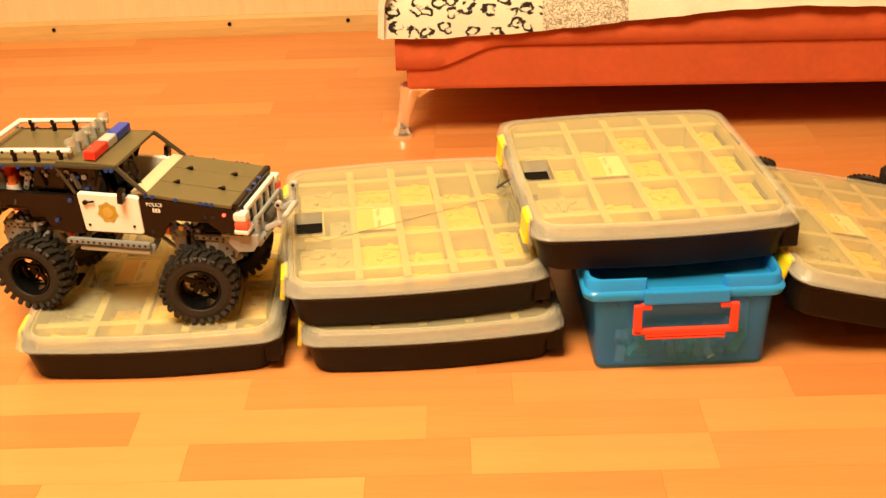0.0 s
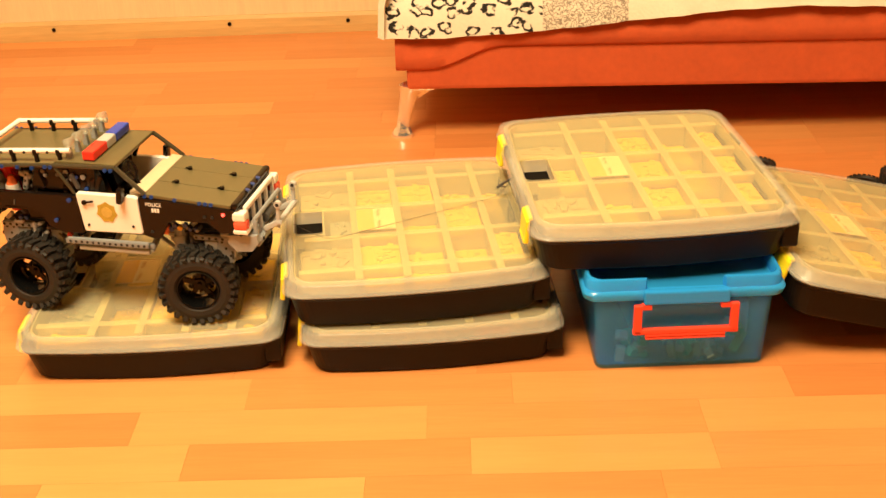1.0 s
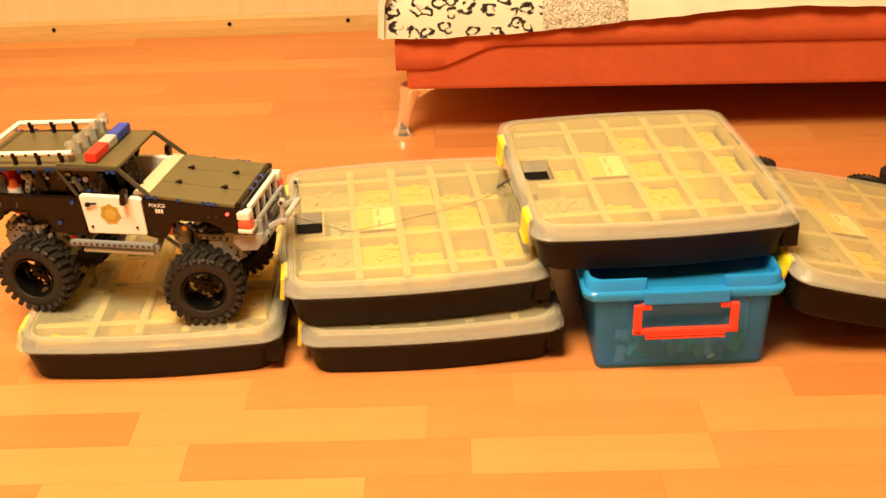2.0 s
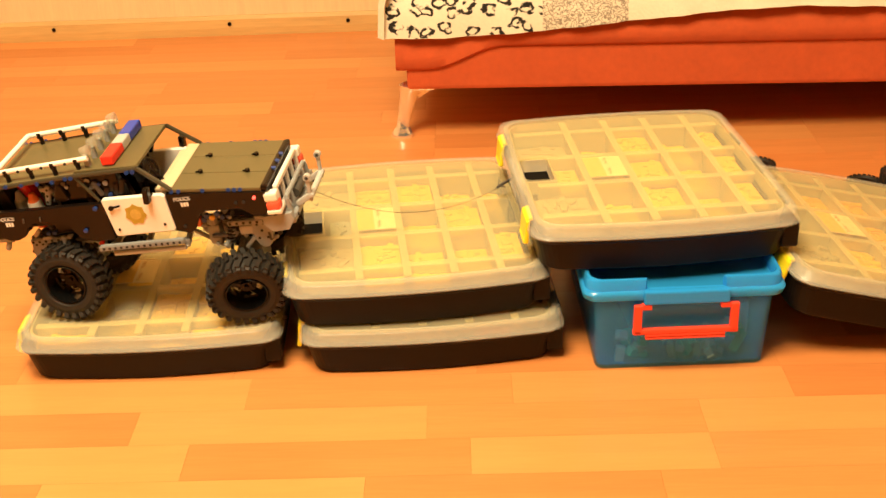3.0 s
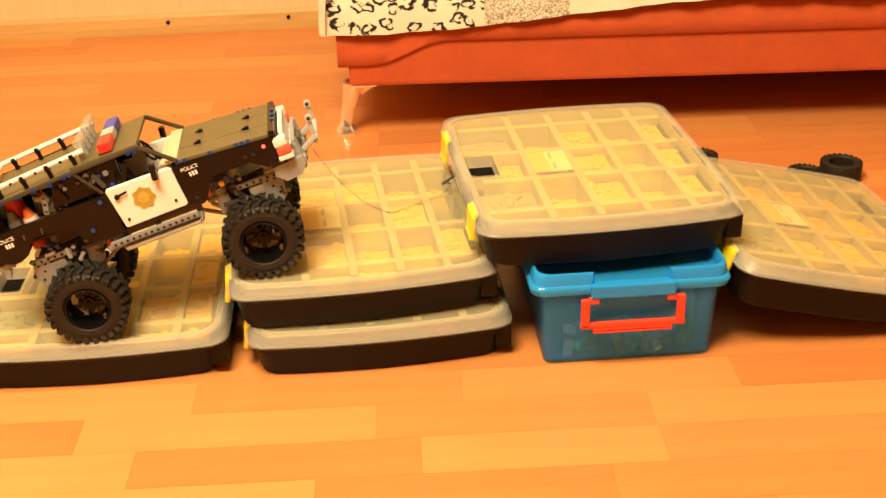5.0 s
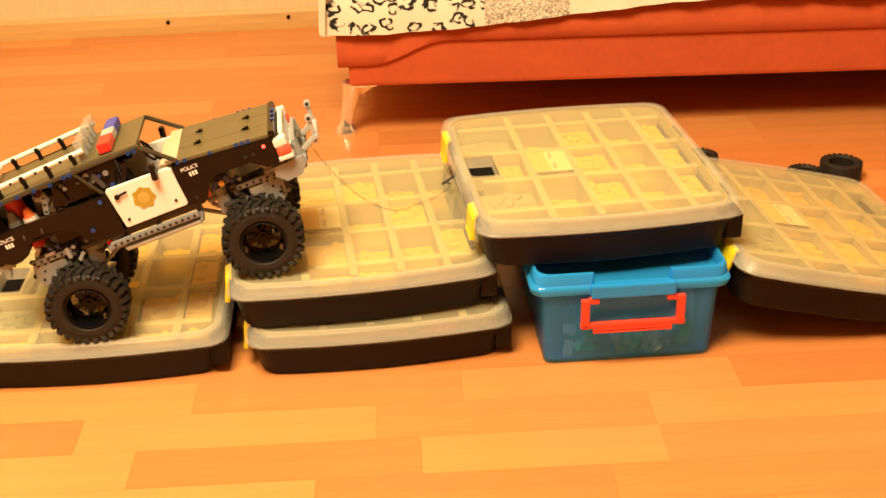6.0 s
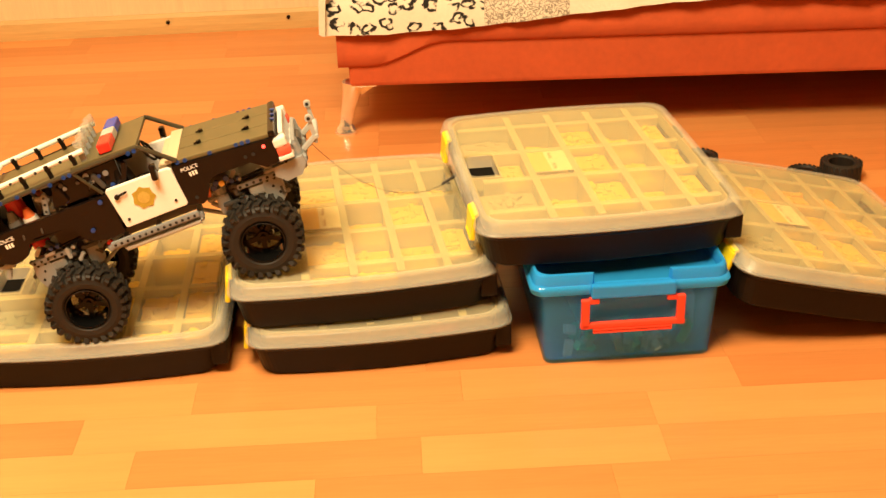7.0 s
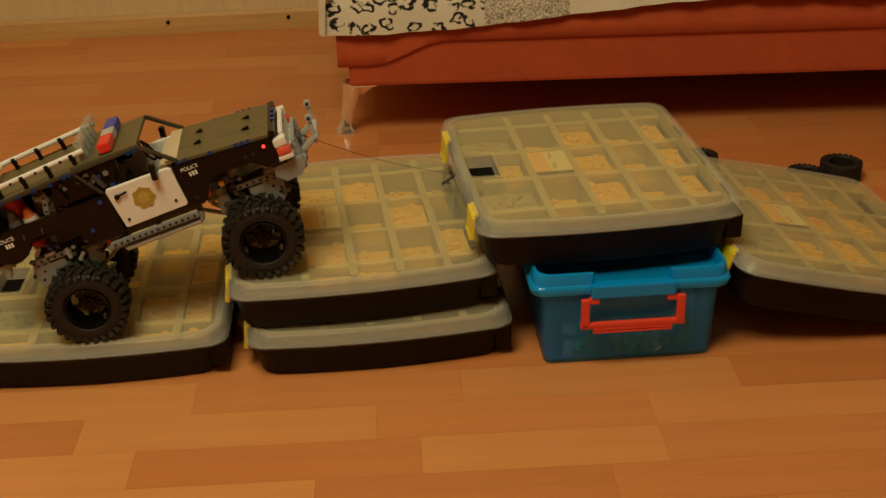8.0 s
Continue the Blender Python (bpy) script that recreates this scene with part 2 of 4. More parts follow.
    for j in range(5):
        for i in range(5):
            x0, x1, y0, y1 = COLS[i] * BW, COLS[i + 1] * BW, ROWS[j] * BD, ROWS[j + 1] * BD
            x0 += 0.02 if i == 0 else 0
            x1 -= 0.022 if i == 4 else 0
            y0 += 0.02 if j == 0 else 0
            y1 -= 0.02 if j == 4 else 0
            if i == 0 and j == 2:
                x0 = hx1 + 0.006
            kind, low, high = FILL[cells[4 - j][i]]
            top = rnd.uniform(low, high)
            heap = heaps[kind]
            cx, cy, w, d = (x0 + x1) / 2, (y0 + y1) / 2, x1 - x0 - 0.008, y1 - y0 - 0.006
            block(heap, (cx, cy, 0.5 * (0.006 + top)), (w, d, top - 0.006), bevel=0.003)
            # loose pieces at all angles over the bed
            for _ in range(int(w * d / 0.00022)):
                long = rnd.choice((0.008, 0.008, 0.016, 0.024))
                block(heap, (rnd.uniform(cx - w / 2 + 0.009, cx + w / 2 - 0.009), rnd.uniform(cy - d / 2 + 0.006, cy + d / 2 - 0.006), min(0.058, top + rnd.uniform(-0.004, 0.0))),
                      (min(long, 0.6 * w), min(0.008, 0.4 * d), 0.0085), (rnd.uniform(-14, 14), rnd.uniform(-10, 10), rnd.choice((0, 90, rnd.uniform(0, 180)))))
    for bm, mat in zip(heaps, PIECES):
        if bm.faces:
            tagged(part("brick_pile", bm, mat, box, "loose " + mat.name.replace("_", " ")), kind="stuff")
        else:
            bm.free()
    # label under the lid
    sticker = part("label", block(bmesh.new(), (-0.046, 0.0, 0.0687), (0.058, 0.072, 0.0006)), PAPER, lid, "white and yellow paper label with red print")
    part("print", block(bmesh.new(), (-0.062, 0.0, 0.0691), (0.025, 0.07, 0.0005)), LABEL_YELLOW, sticker)
    for y in (-0.026, 0.012):
        for q in range(4):
            part("print", block(bmesh.new(), (-0.043 + 0.002 * (q % 2), y + 0.0055 * q, 0.0691), (0.0042 - 0.001 * (q == 1), 0.0026, 0.0005)), INK, sticker)
    return box


first = organiser("black organiser box with frosted lid, flat on the floor", 3, ("gyyyy", "pgyhy", "bhhgy", "bhyyy", "yghyy"))
first.matrix_basis = pose(-0.4406, 1.585, 0, 0, 0, 2.2)
# Mostly low grey bricks: shade from the box above is put into the contents.
lower = organiser("black organiser box under another, frosted lid", 5, ("ggggg", "phhgr", "bghgr", "phhgg", "ghgrg"))
lower.matrix_basis = pose(-0.054, 1.589, 0, 0, 0, 4.5)
middle = organiser("black organiser box stacked on another, yellow bricks inside", 8, ("gyggg", "ptyhh", "byhyg", "pyhhy", "byygg"))
middle.matrix_basis = pose(-0.077, 1.597, 0.0735, 0, 0, 6.2)
upper = organiser("black organiser box lying across a blue storage bin", 11, ("ggtgg", "phyhy", "tyyhy", "phyhy", "pgggg"))
upper.matrix_basis = pose(0.263, 1.606, 0.144, 0, 0, 4.8)
ramp = organiser("black organiser box tilted as a ramp against the blue bin", 14, ("ggggg", "tooog", "gooyo", "pyyyy", "pgyyt"))
ramp.matrix_basis = pose(0.599, 1.592, 0.037, -0.6, 12.8, 4.65)


# ---- blue bin ----
bin_box = thing("storage_bin", "translucent blue plastic storage bin with red clip handle", "storage bin", pose(0.297, 1.56, 0, 0, 0, 1.5))
rim = outline(0.27, 0.36, 0.02)
bm = bmesh.new()
tub_edge = outline(0.242, 0.35, 0.012)
loft(bm, [ring(tub_edge, 0.0, -0.0065), ring(tub_edge, 0.003, -0.0045), ring(tub_edge, 0.118, 0.001), ring(tub_edge, 0.118, -0.0015), ring(tub_edge, 0.0055, -0.007)])
smooth(part("tub", bm, BLUE, bin_box), 50)
bm = bmesh.new()
loft(bm, [ring(rim, 0.114, 0.001), ring(rim, 0.1225, 0.003), ring(rim, 0.1265, 0.001), ring(rim, 0.128, -0.002), ring(rim, 0.128, -0.009),
          ring(rim, 0.122, -0.0125), ring(rim, 0.1205, -0.016)], False, True)
smooth(part("lid", bm, BLUE_RIM, bin_box, "blue plastic lid with a notched front rim"), 50)
bm = bmesh.new()
run = [(0.055, -0.18)] + sorted([p for p in rim if abs(p[0]) > 0.056 or p[1] > 0], key=lambda p: math.atan2(p[0], -p[1]) % (2 * math.pi)) + [(-0.055, -0.18)]
ends = []
for x, y in run:
    sect = [(0.0015, 0.1265), (0.003, 0.14), (0.0045, 0.143), (0.008, 0.1435), (0.0095, 0.141), (0.0105, 0.126)]
    ends.append([bm.verts.new((x * (1 - g / 0.135), y * (1 - g / 0.18), z)) for g, z in sect])
for a, b in zip(ends, ends[1:]):
    for k in range(len(a)):
        bm.faces.new((a[k], b[k], b[(k + 1) % len(a)], a[(k + 1) % len(a)]))
bm.faces.new(ends[0])
bm.faces.new(ends[-1][::-1])
bmesh.ops.recalc_face_normals(bm, faces=bm.faces[:])
smooth(part("lid_rim", bm, BLUE_RIM, bin_box, "raised blue rim with a gap at the front"), 50)
bm = bmesh.new()
block(bm, (0, -0.186, 0.1215), (0.115, 0.011, 0.02), bevel=0.003)
part("clip", bm, BLUE_RIM, bin_box)
bm = bmesh.new()
for x in (-0.065, 0.065):
    block(bm, (x, -0.189, 0.0885), (0.0115, 0.008, 0.045), bevel=0.002)
block(bm, (0, -0.189, 0.0705), (0.143, 0.008, 0.008), bevel=0.002)
block(bm, (0, -0.1895, 0.0648), (0.108, 0.007, 0.0035), bevel=0.0008)
block(bm, (0, -0.1895, 0.0605), (0.108, 0.007, 0.003), bevel=0.0008)
for k in range(8):
    block(bm, (-0.05 + 0.1 * k / 7, -0.1885, 0.063), (0.004, 0.006, 0.006), bevel=0.0005)
for x in (-0.053, 0.053):
    block(bm, (x, -0.186, 0.107), (0.014, 0.008, 0.008), (0, 0, 0), bevel=0.0015)
GREY_TRAY = material("grey_tray_plastic", (0.6, 0.6, 0.57), 0.4, vary=0.1)
part("handle", bm, HANDLE_RED, bin_box, "coral red plastic handle")


bm = bmesh.new()
block(bm, (0.022, 0.02, 0.034), (0.165, 0.26, 0.055), (0, 0, 3), 0.006)
part("parts_tray", bm, GREY_TRAY, bin_box, "grey parts tray inside the bin")
load = random.Random(9)
for mat, n in ((material("green_toy_bricks", (0.06, 0.5, 0.25), 0.4), 12), (material("cream_toy_bricks", (0.75, 0.7, 0.55), 0.4), 9), (PIECES[2], 12)):
    bm = bmesh.new()
    for _ in range(n):
        block(bm, (load.uniform(-0.02, 0.095) if load.random() < 0.75 else load.uniform(-0.09, -0.05), load.uniform(-0.156, -0.132), load.uniform(0.008, 0.046)), (load.choice((0.016, 0.024, 0.032)), 0.012, 0.01), [load.uniform(0, 180) for _ in range(3)], 0.001)
    tagged(part("loose_bricks", bm, mat, bin_box, "loose " + mat.name.replace("_", " ") + " in the bin"), kind="stuff")


# ---- sofa ----
def lower_edge(x):
    """Height of the seat front's lower edge: it dips in a curve at the sofa's end."""
    k = max(0.0, min(1.0, (x + 0.05) / 0.15))
    return 0.153 + (0.199 - 0.153) * k * k * (3 - 2 * k)


sofa = thing("sofa", "red-orange upholstered sofa on chrome legs", "sofa", pose(0, 2.236, 0, 0, 0, -2.0))
part("base", block(bmesh.new(), (0.95, 0.404, 0.16), (2.09, 0.808, 0.096), bevel=0.008), RED_FABRIC, sofa)
bm = bmesh.new()
rows = []
for i in range(61):
    x = -0.115 + 2.13 * (i / 60) ** 1.6
    low = lower_edge(x)
    rows.append([(x, 0.8, low), (x, 0.0, low), (x, -0.007, low + 0.006), (x, -0.007, low + 0.03), (x, 0.004, 0.27), (x, 0.02, 0.30),
                 (x, 0.06, 0.315), (x, 0.4, 0.325), (x, 0.8, 0.32)])
loft(bm, rows)
smooth(part("seat", bm, RED_FABRIC, sofa), 50)
for x, y in ((-0.095, 0.035), (1.9, 0.035), (-0.095, 0.72), (1.9, 0.72)):
    bm = bmesh.new()
    stations = ((0.0, -0.016, 0.022), (0.006, -0.016, 0.023), (0.017, -0.0155, 0.0165), (0.022, -0.015, 0.013), (0.05, -0.009, 0.0145),
                (0.08, -0.001, 0.018), (0.1, 0.004, 0.022), (0.112, 0.008, 0.026))
    loft(bm, [[(x + dx + r * math.cos(a), y + 0.8 * r * math.sin(a), z) for a in [2 * math.pi * k / 18 for k in range(18)]] for z, dx, r in stations])
    smooth(part("leg", bm, CHROME, sofa, "chrome leg"))
    bm = bmesh.new()
    block(bm, (x + 0.028, y, 0.1095), (0.05, 0.045, 0.005), bevel=0.0015)
    block(bm, (x + 0.028, y, 0.099), (0.03, 0.006, 0.018), (0, -35, 0), bevel=0.0015)
    part("leg_bracket", bm, CHROME, sofa, "chrome leg bracket")

# throw over the seat: three sewn panels
def edge_height(x):
    """Height of the throw's hem along the sofa front."""
    knots = ((-0.2, 0.222), (-0.12, 0.221), (0.0, 0.222), (0.17, 0.232), (0.33, 0.248), (0.55, 0.268), (0.68, 0.272), (0.9, 0.264), (2.1, 0.262))
    for (x0, z0), (x1, z1) in zip(knots, knots[1:]):
        if x <= x1:
            return z0 + (z1 - z0) * max(0, x - x0) / (x1 - x0)
    return knots[-1][1]


def fur(name, spots):
    mat = material(name, (0.78, 0.7, 0.55), 0.95, vary=0.1, grain=30, bump=0.6)
    if not spots:
        return mat
    nt = mat.node_tree
    link, add = nt.links.new, nt.nodes.new
    bsdf = nt.nodes["Principled BSDF"]
    before = bsdf.inputs["Base Color"].links[0].from_socket
    leopard = spots == "leopard"
    coord, vor, wob, warp = add("ShaderNodeTexCoord"), add("ShaderNodeTexVoronoi"), add("ShaderNodeTexNoise"), add("ShaderNodeVectorMath")
    # the cloth unrolled: along the sofa, and down over its edge
    axes, down, flat = add("ShaderNodeSeparateXYZ"), add("ShaderNodeMath"), add("ShaderNodeCombineXYZ")
    link(coord.outputs["Object"], axes.inputs["Vector"])
    link(axes.outputs["Z"], down.inputs[0])
    link(axes.outputs["Y"], down.inputs[1])
    link(axes.outputs["X"], flat.inputs["X"])
    link(down.outputs["Value"], flat.inputs["Y"])
    wob.inputs["Scale"].default_value = 42 if leopard else 60
    warp.operation = "MULTIPLY_ADD"
    warp.inputs[1].default_value = (0.03, 0.03, 0) if leopard else (0.05, 0.05, 0)
    link(flat.outputs["Vector"], wob.inputs["Vector"])
    link(wob.outputs["Color"], warp.inputs[0])
    link(flat.outputs["Vector"], warp.inputs[2])
    link(warp.outputs["Vector"], vor.inputs["Vector"])
    vor.voronoi_dimensions = "2D"
    vor.inputs["Scale"].default_value = 27 if leopard else 95
    vor.inputs["Randomness"].default_value = 0.7 if leopard else 0.85
    band, mix = add("ShaderNodeValToRGB"), add("ShaderNodeMix")
    mix.data_type = "RGBA"
    ramp = band.color_ramp
    if spots == "leopard":
        stops = ((0.0, 0.0), (0.15, 0.0), (0.2, 1.0), (0.34, 1.0), (0.39, 0.0))
        link(vor.outputs["Distance"], band.inputs["Fac"])
    else:
        vor.feature = "DISTANCE_TO_EDGE"
        stops = ((0.0, 0.95), (0.08, 0.75), (0.2, 0.1), (1.0, 0.0))
        link(vor.outputs["Distance"], band.inputs["Fac"])
    while len(ramp.elements) < len(stops):
        ramp.elements.new(0.5)
    for el, (p, v) in zip(ramp.elements, stops):
        el.position, el.color = p, (v, v, v, 1)
    factor = band.outputs["Color"]
    if spots == "leopard":
        # rosettes are broken rings: a slow noise opens gaps in them
        gap, cut, times = add("ShaderNodeTexNoise"), add("ShaderNodeMapRange"), add("ShaderNodeMath")
        gap.inputs["Scale"].default_value = 45
        cut.inputs["From Min"].default_value, cut.inputs["From Max"].default_value = 0.4, 0.47
        times.operation = "MULTIPLY"
        link(flat.outputs["Vector"], gap.inputs["Vector"])
        link(gap.outputs["Fac"], cut.inputs["Value"])
        link(cut.outputs["Result"], times.inputs[0])
        link(factor, times.inputs[1])
        factor = times.outputs["Value"]
    link(factor, mix.inputs["Factor"])
    link(before, mix.inputs["A"])
    mix.inputs["B"].default_value = (0.012, 0.01, 0.008, 1) if spots == "leopard" else (0.2, 0.16, 0.12, 1)
    link(mix.outputs["Result"], bsdf.inputs["Base Color"])
    return mat


throw = thing("sofa_throw", "cream fleece throw with leopard panel, draped over the sofa", "blanket", pose(0, 2.236, 0, 0, 0, -2.0))
for x0, x1, spots, label in ((-0.14, 0.172, "leopard", "cream fleece with black leopard rings"), (0.172, 0.335, "lace", "cream fleece with fine brown lines"),
                             (0.335, 2.02, "", "plain cream fleece")):
    bm = bmesh.new()
    n = max(8, int((x1 - x0) / 0.02))
    rows = []
    for i in range(n + 1):
        x = x0 + (x1 - x0) * i / n
        z = edge_height(x)
        fold = 0.003 * math.sin(x * 41) + 0.002 * math.sin(x * 97)
        inner = [(x, -0.014 + fold, z), (x, -0.008 + fold * 0.6, z + 0.5 * (0.29 - z)), (x, 0.004, 0.298), (x, 0.03, 0.322), (x, 0.1, 0.329), (x, 0.4, 0.334), (x, 0.78, 0.334)]
        outer = [(px, py - 0.007 * (k < 4), pz + (0.008 if k > 1 else 0.003 * k)) for k, (px, py, pz) in enumerate(inner)]
        outer[0] = (x, -0.02 + fold, z + 0.002)
        rows.append(inner + outer[::-1])
    loft(bm, rows)
    smooth(part("panel", bm, fur("fleece_" + (spots or "plain"), spots), throw, label), 70)
# the throw's end hangs over the sofa's side
bm = bmesh.new()
rows = []
for i in range(13):
    y = -0.026 + 0.8 * i / 12
    fold = 0.003 * math.sin(y * 33)
    inner = [(-0.131 + fold, y, 0.224), (-0.129, y, 0.29), (-0.118, y, 0.326), (-0.1, y, 0.332)]
    rows.append(inner + [(px - 0.012, py, pz + 0.004) for px, py, pz in inner[::-1]])
loft(bm, rows)
smooth(part("hanging_end", bm, fur("fleece_side", ""), throw), 70)

# ---- truck ----
# Black hood and roof panels: the ceiling's glare is mixed into the base colour.
GLARE_PANEL = material("glare_tinted_panel", (0.125, 0.105, 0.045), 0.38, vary=0.12, grain=30)
RAIL = material("dark_rail_plastic", (0.045, 0.038, 0.02), 0.35, vary=0.1)
BODY_BLACK = material("black_toy_panel", (0.007, 0.004, 0.003), 0.25, spec=0.28, vary=0.2, grain=30)
WHITE = material("white_toy_plastic", (0.86, 0.84, 0.78), 0.35, vary=0.05)
GREY = material("grey_toy_plastic", (0.3, 0.32, 0.32), 0.38, vary=0.1)
MID_GREY = material("mid_grey_toy_plastic", (0.23, 0.25, 0.26), 0.4, vary=0.12)
PALE_GREY = material("pale_grey_toy_plastic", (0.46, 0.47, 0.45), 0.38, vary=0.1)
DARK_GREY = material("dark_grey_toy_plastic", (0.06, 0.06, 0.056), 0.4, vary=0.15)
TAN = material("tan_toy_plastic", (0.62, 0.52, 0.34), 0.4, vary=0.08)
PIN_BLUE = material("blue_toy_pin", (0.012, 0.05, 0.24), 0.35)
BAR_RED = material("red_lamp_plastic", (0.75, 0.03, 0.02), 0.2)
BAR_BLUE = material("blue_lamp_plastic", (0.012, 0.05, 0.45), 0.2)
ORANGE = material("orange_toy_plastic", (0.85, 0.2, 0.05), 0.35)
GOLD = material("gold_print", (0.5, 0.36, 0.05), 0.35, vary=0.3, grain=90)
GOLD_PALE = material("pale_gold_print", (0.62, 0.44, 0.1), 0.4, vary=0.3, grain=120)
CLEAR = clear_plastic("clear_lamp_plastic", (0.6, 0.6, 0.56), 0.25, 0.06)
LED = material("lit_red_diode", (1.0, 0.05, 0.03), 0.3, emit=6.0)
# Near-black for solid discs: the shade inside pin holes, put into the colour.
HOLE_SHADE = material("painted_hole_shade", (0.01, 0.01, 0.01), 0.8)

HUB_X = (-0.127, 0.123)
HALF = 0.068


def revolve(bm, profile, sides=40, closed=True):
    """Turns a profile of (y, radius) about the y axis."""
    rows = [[bm.verts.new((r * math.sin(a), y, r * math.cos(a))) for y, r in profile] for a in [2 * math.pi * k / sides for k in range(sides)]]
    m = len(profile)
    for k in range(sides):
        lo, hi = rows[k], rows[(k + 1) % sides]
        for i in range(m if closed else m - 1):
            bm.faces.new((lo[i], lo[(i + 1) % m], hi[(i + 1) % m], hi[i]))
    return bm


def side_plate(bm, outline_xz, y0, y1):
    """A flat panel in the xz plane between y0 and y1."""
    return loft(bm, [[(x, y0, z) for x, z in outline_xz], [(x, y1, z) for x, z in outline_xz]])


def beam(bm, a, b, wide=0.0075, deep=0.0075):
    """A studless beam from a to b."""
    a, b = Vector(a), Vector(b)
    m = Matrix.Translation((a + b) / 2) @ (b - a).to_track_quat("X", "Z").to_matrix().to_4x4() @ Matrix.Diagonal(((b - a).length, deep, wide, 1))
    made = bmesh.ops.create_cube(bm, size=1, matrix=m)["verts"]
    bmesh.ops.bevel(bm, geom=list({e for v in made for e in v.link_edges}), offset=0.0012, segments=2, affect="EDGES")
    return bm


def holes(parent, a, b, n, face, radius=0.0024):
    """A row of n dark discs that paint pin-hole shade, from a to b on the side that face points to."""
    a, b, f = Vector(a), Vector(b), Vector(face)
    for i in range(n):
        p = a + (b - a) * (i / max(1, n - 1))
        part("hole_disc", rod(bmesh.new(), p - f * 0.001, p + f * 0.0003, radius, 10), HOLE_SHADE, parent)


def pin(parent, at, face, mat=PIN_BLUE, radius=0.0026, length=0.004):
    p, f = Vector(at), Vector(face)
    bm = rod(bmesh.new(), p - f * 0.002, p + f * length, radius, 10)
    rod(bm, p + f * length * 0.6, p + f * (length * 0.6 + 0.001), radius * 1.25, 10)
    return part("pin", bm, mat, parent)


def lettering(parent, text, size, m, mat):
    curve = bpy.data.curves.new("lettering", "FONT")
    curve.body, curve.size, curve.align_x, curve.extrude = text, size, "CENTER", 0.0002
    probe = bpy.data.objects.new("lettering", curve)
    mesh = bpy.data.meshes.new_from_object(probe)
    bpy.data.objects.remove(probe)
    mesh.materials.append(mat)
    ob = new("lettering", mesh)
    ob.parent = parent
    ob.matrix_basis = m
    return ob


def star(bm, x, z, y, outer, inner, n=7, thick=0.0008):
    pts = [(x + (outer if k % 2 == 0 else inner) * math.sin(math.pi * k / n), z + (outer if k % 2 == 0 else inner) * math.cos(math.pi * k / n)) for k in range(2 * n)]
    return side_plate(bm, pts, y, y - thick)


def build_wheel(outside):
    """Tyre with two staggered rows of lugs, and a deep black rim; outside is -1 or 1 along y."""
    wheel = new("wheel")
    wheel.parent = truck
    w = 0.023
    bm = bmesh.new()
    revolve(bm, [(-w + 0.004, 0.031), (-w + 0.001, 0.034), (-w, 0.041), (-w + 0.002, 0.0475), (-w + 0.006, 0.0515), (-0.008, 0.053), (0.008, 0.053),
                 (w - 0.006, 0.0515), (w - 0.002, 0.0475), (w, 0.041), (w - 0.001, 0.034), (w - 0.004, 0.031), (w - 0.006, 0.029), (-w + 0.006, 0.029)], 48)
    bmesh.ops.scale(bm, vec=(0.955, 0.88, 0.955), verts=bm.verts[:])
    part("tyre", bm, RUBBER, wheel, "chunky black rubber tyre")
    bm = bmesh.new()
    for k in range(26):
        for side in (-1, 1):
            a = 360 / 26 * (k + (0.5 if side > 0 else 0))
            turn = pose(0, 0, 0, 0, a, 0)
            for dy, dz, sx, sy, sz, tilt in ((0.0145, 0.0535, 0.0066, 0.0135, 0.0075, 0), (0.0207, 0.0502, 0.006, 0.005, 0.008, 30), (0.0045, 0.054, 0.0055, 0.009, 0.0055, 0)):
                m = turn @ pose(0.0035 * (dy < 0.01), side * dy, dz, -side * tilt, 0, side * 14) @ Matrix.Diagonal((sx, sy, sz, 1))
                bmesh.ops.create_cube(bm, size=1, matrix=m)
    bmesh.ops.scale(bm, vec=(0.955, 0.88, 0.955), verts=bm.verts[:])
    tagged(part("tread", bm, RUBBER, wheel), kind="stuff")
    bm = bmesh.new()
    o = outside
    revolve(bm, [(o * 0.019, 0.0315), (o * 0.021, 0.0305), (o * 0.020, 0.0285), (-o * 0.004, 0.0265), (-o * 0.006, 0.024), (-o * 0.018, 0.027), (-o * 0.019, 0.0315)], 40)
    for k in range(5):
        turn = pose(0, 0, 0, 0, 72 * k, 0)
        m = turn @ pose(0, -o * 0.003, 0.0155, 0, 0, 0) @ Matrix.Diagonal((0.0075, 0.004, 0.022, 1))
        bmesh.ops.create_cube(bm, size=1, matrix=m)
    rod(bm, (0, -o * 0.006, 0), (0, o * 0.002, 0), 0.0085, 16)
    rod(bm, (0, o * 0.001, 0), (0, o * 0.005, 0), 0.0035, 12)
    for k in range(5):
        a = radians(72 * k + 36)
        rod(bm, (0.0125 * math.sin(a), -o * 0.006, 0.0125 * math.cos(a)), (0.0125 * math.sin(a), -o * 0.001, 0.0125 * math.cos(a)), 0.0022, 8)
    bmesh.ops.scale(bm, vec=(0.95, 0.9, 0.95), verts=bm.verts[:])
    smooth(part("rim", bm, GLOSS_BLACK, wheel, "gloss black five-spoke rim"), 35)
    bm = bmesh.new()
    rod(bm, (0, -o * 0.02, 0), (0, -o * 0.007, 0), 0.011, 14)
    for k in range(3):
        rod(bm, (0.016 * math.sin(2.1 * k), -o * 0.014, 0.016 * math.cos(2.1 * k)), (0.016 * math.sin(2.1 * k), -o * 0.009, 0.016 * math.cos(2.1 * k)), 0.004, 8)
    part("hub", bm, BODY_BLACK, wheel, "grey plastic hub")
    return wheel


truck = thing("toy_truck", "black and white toy police pickup truck with big tyres", "toy truck")

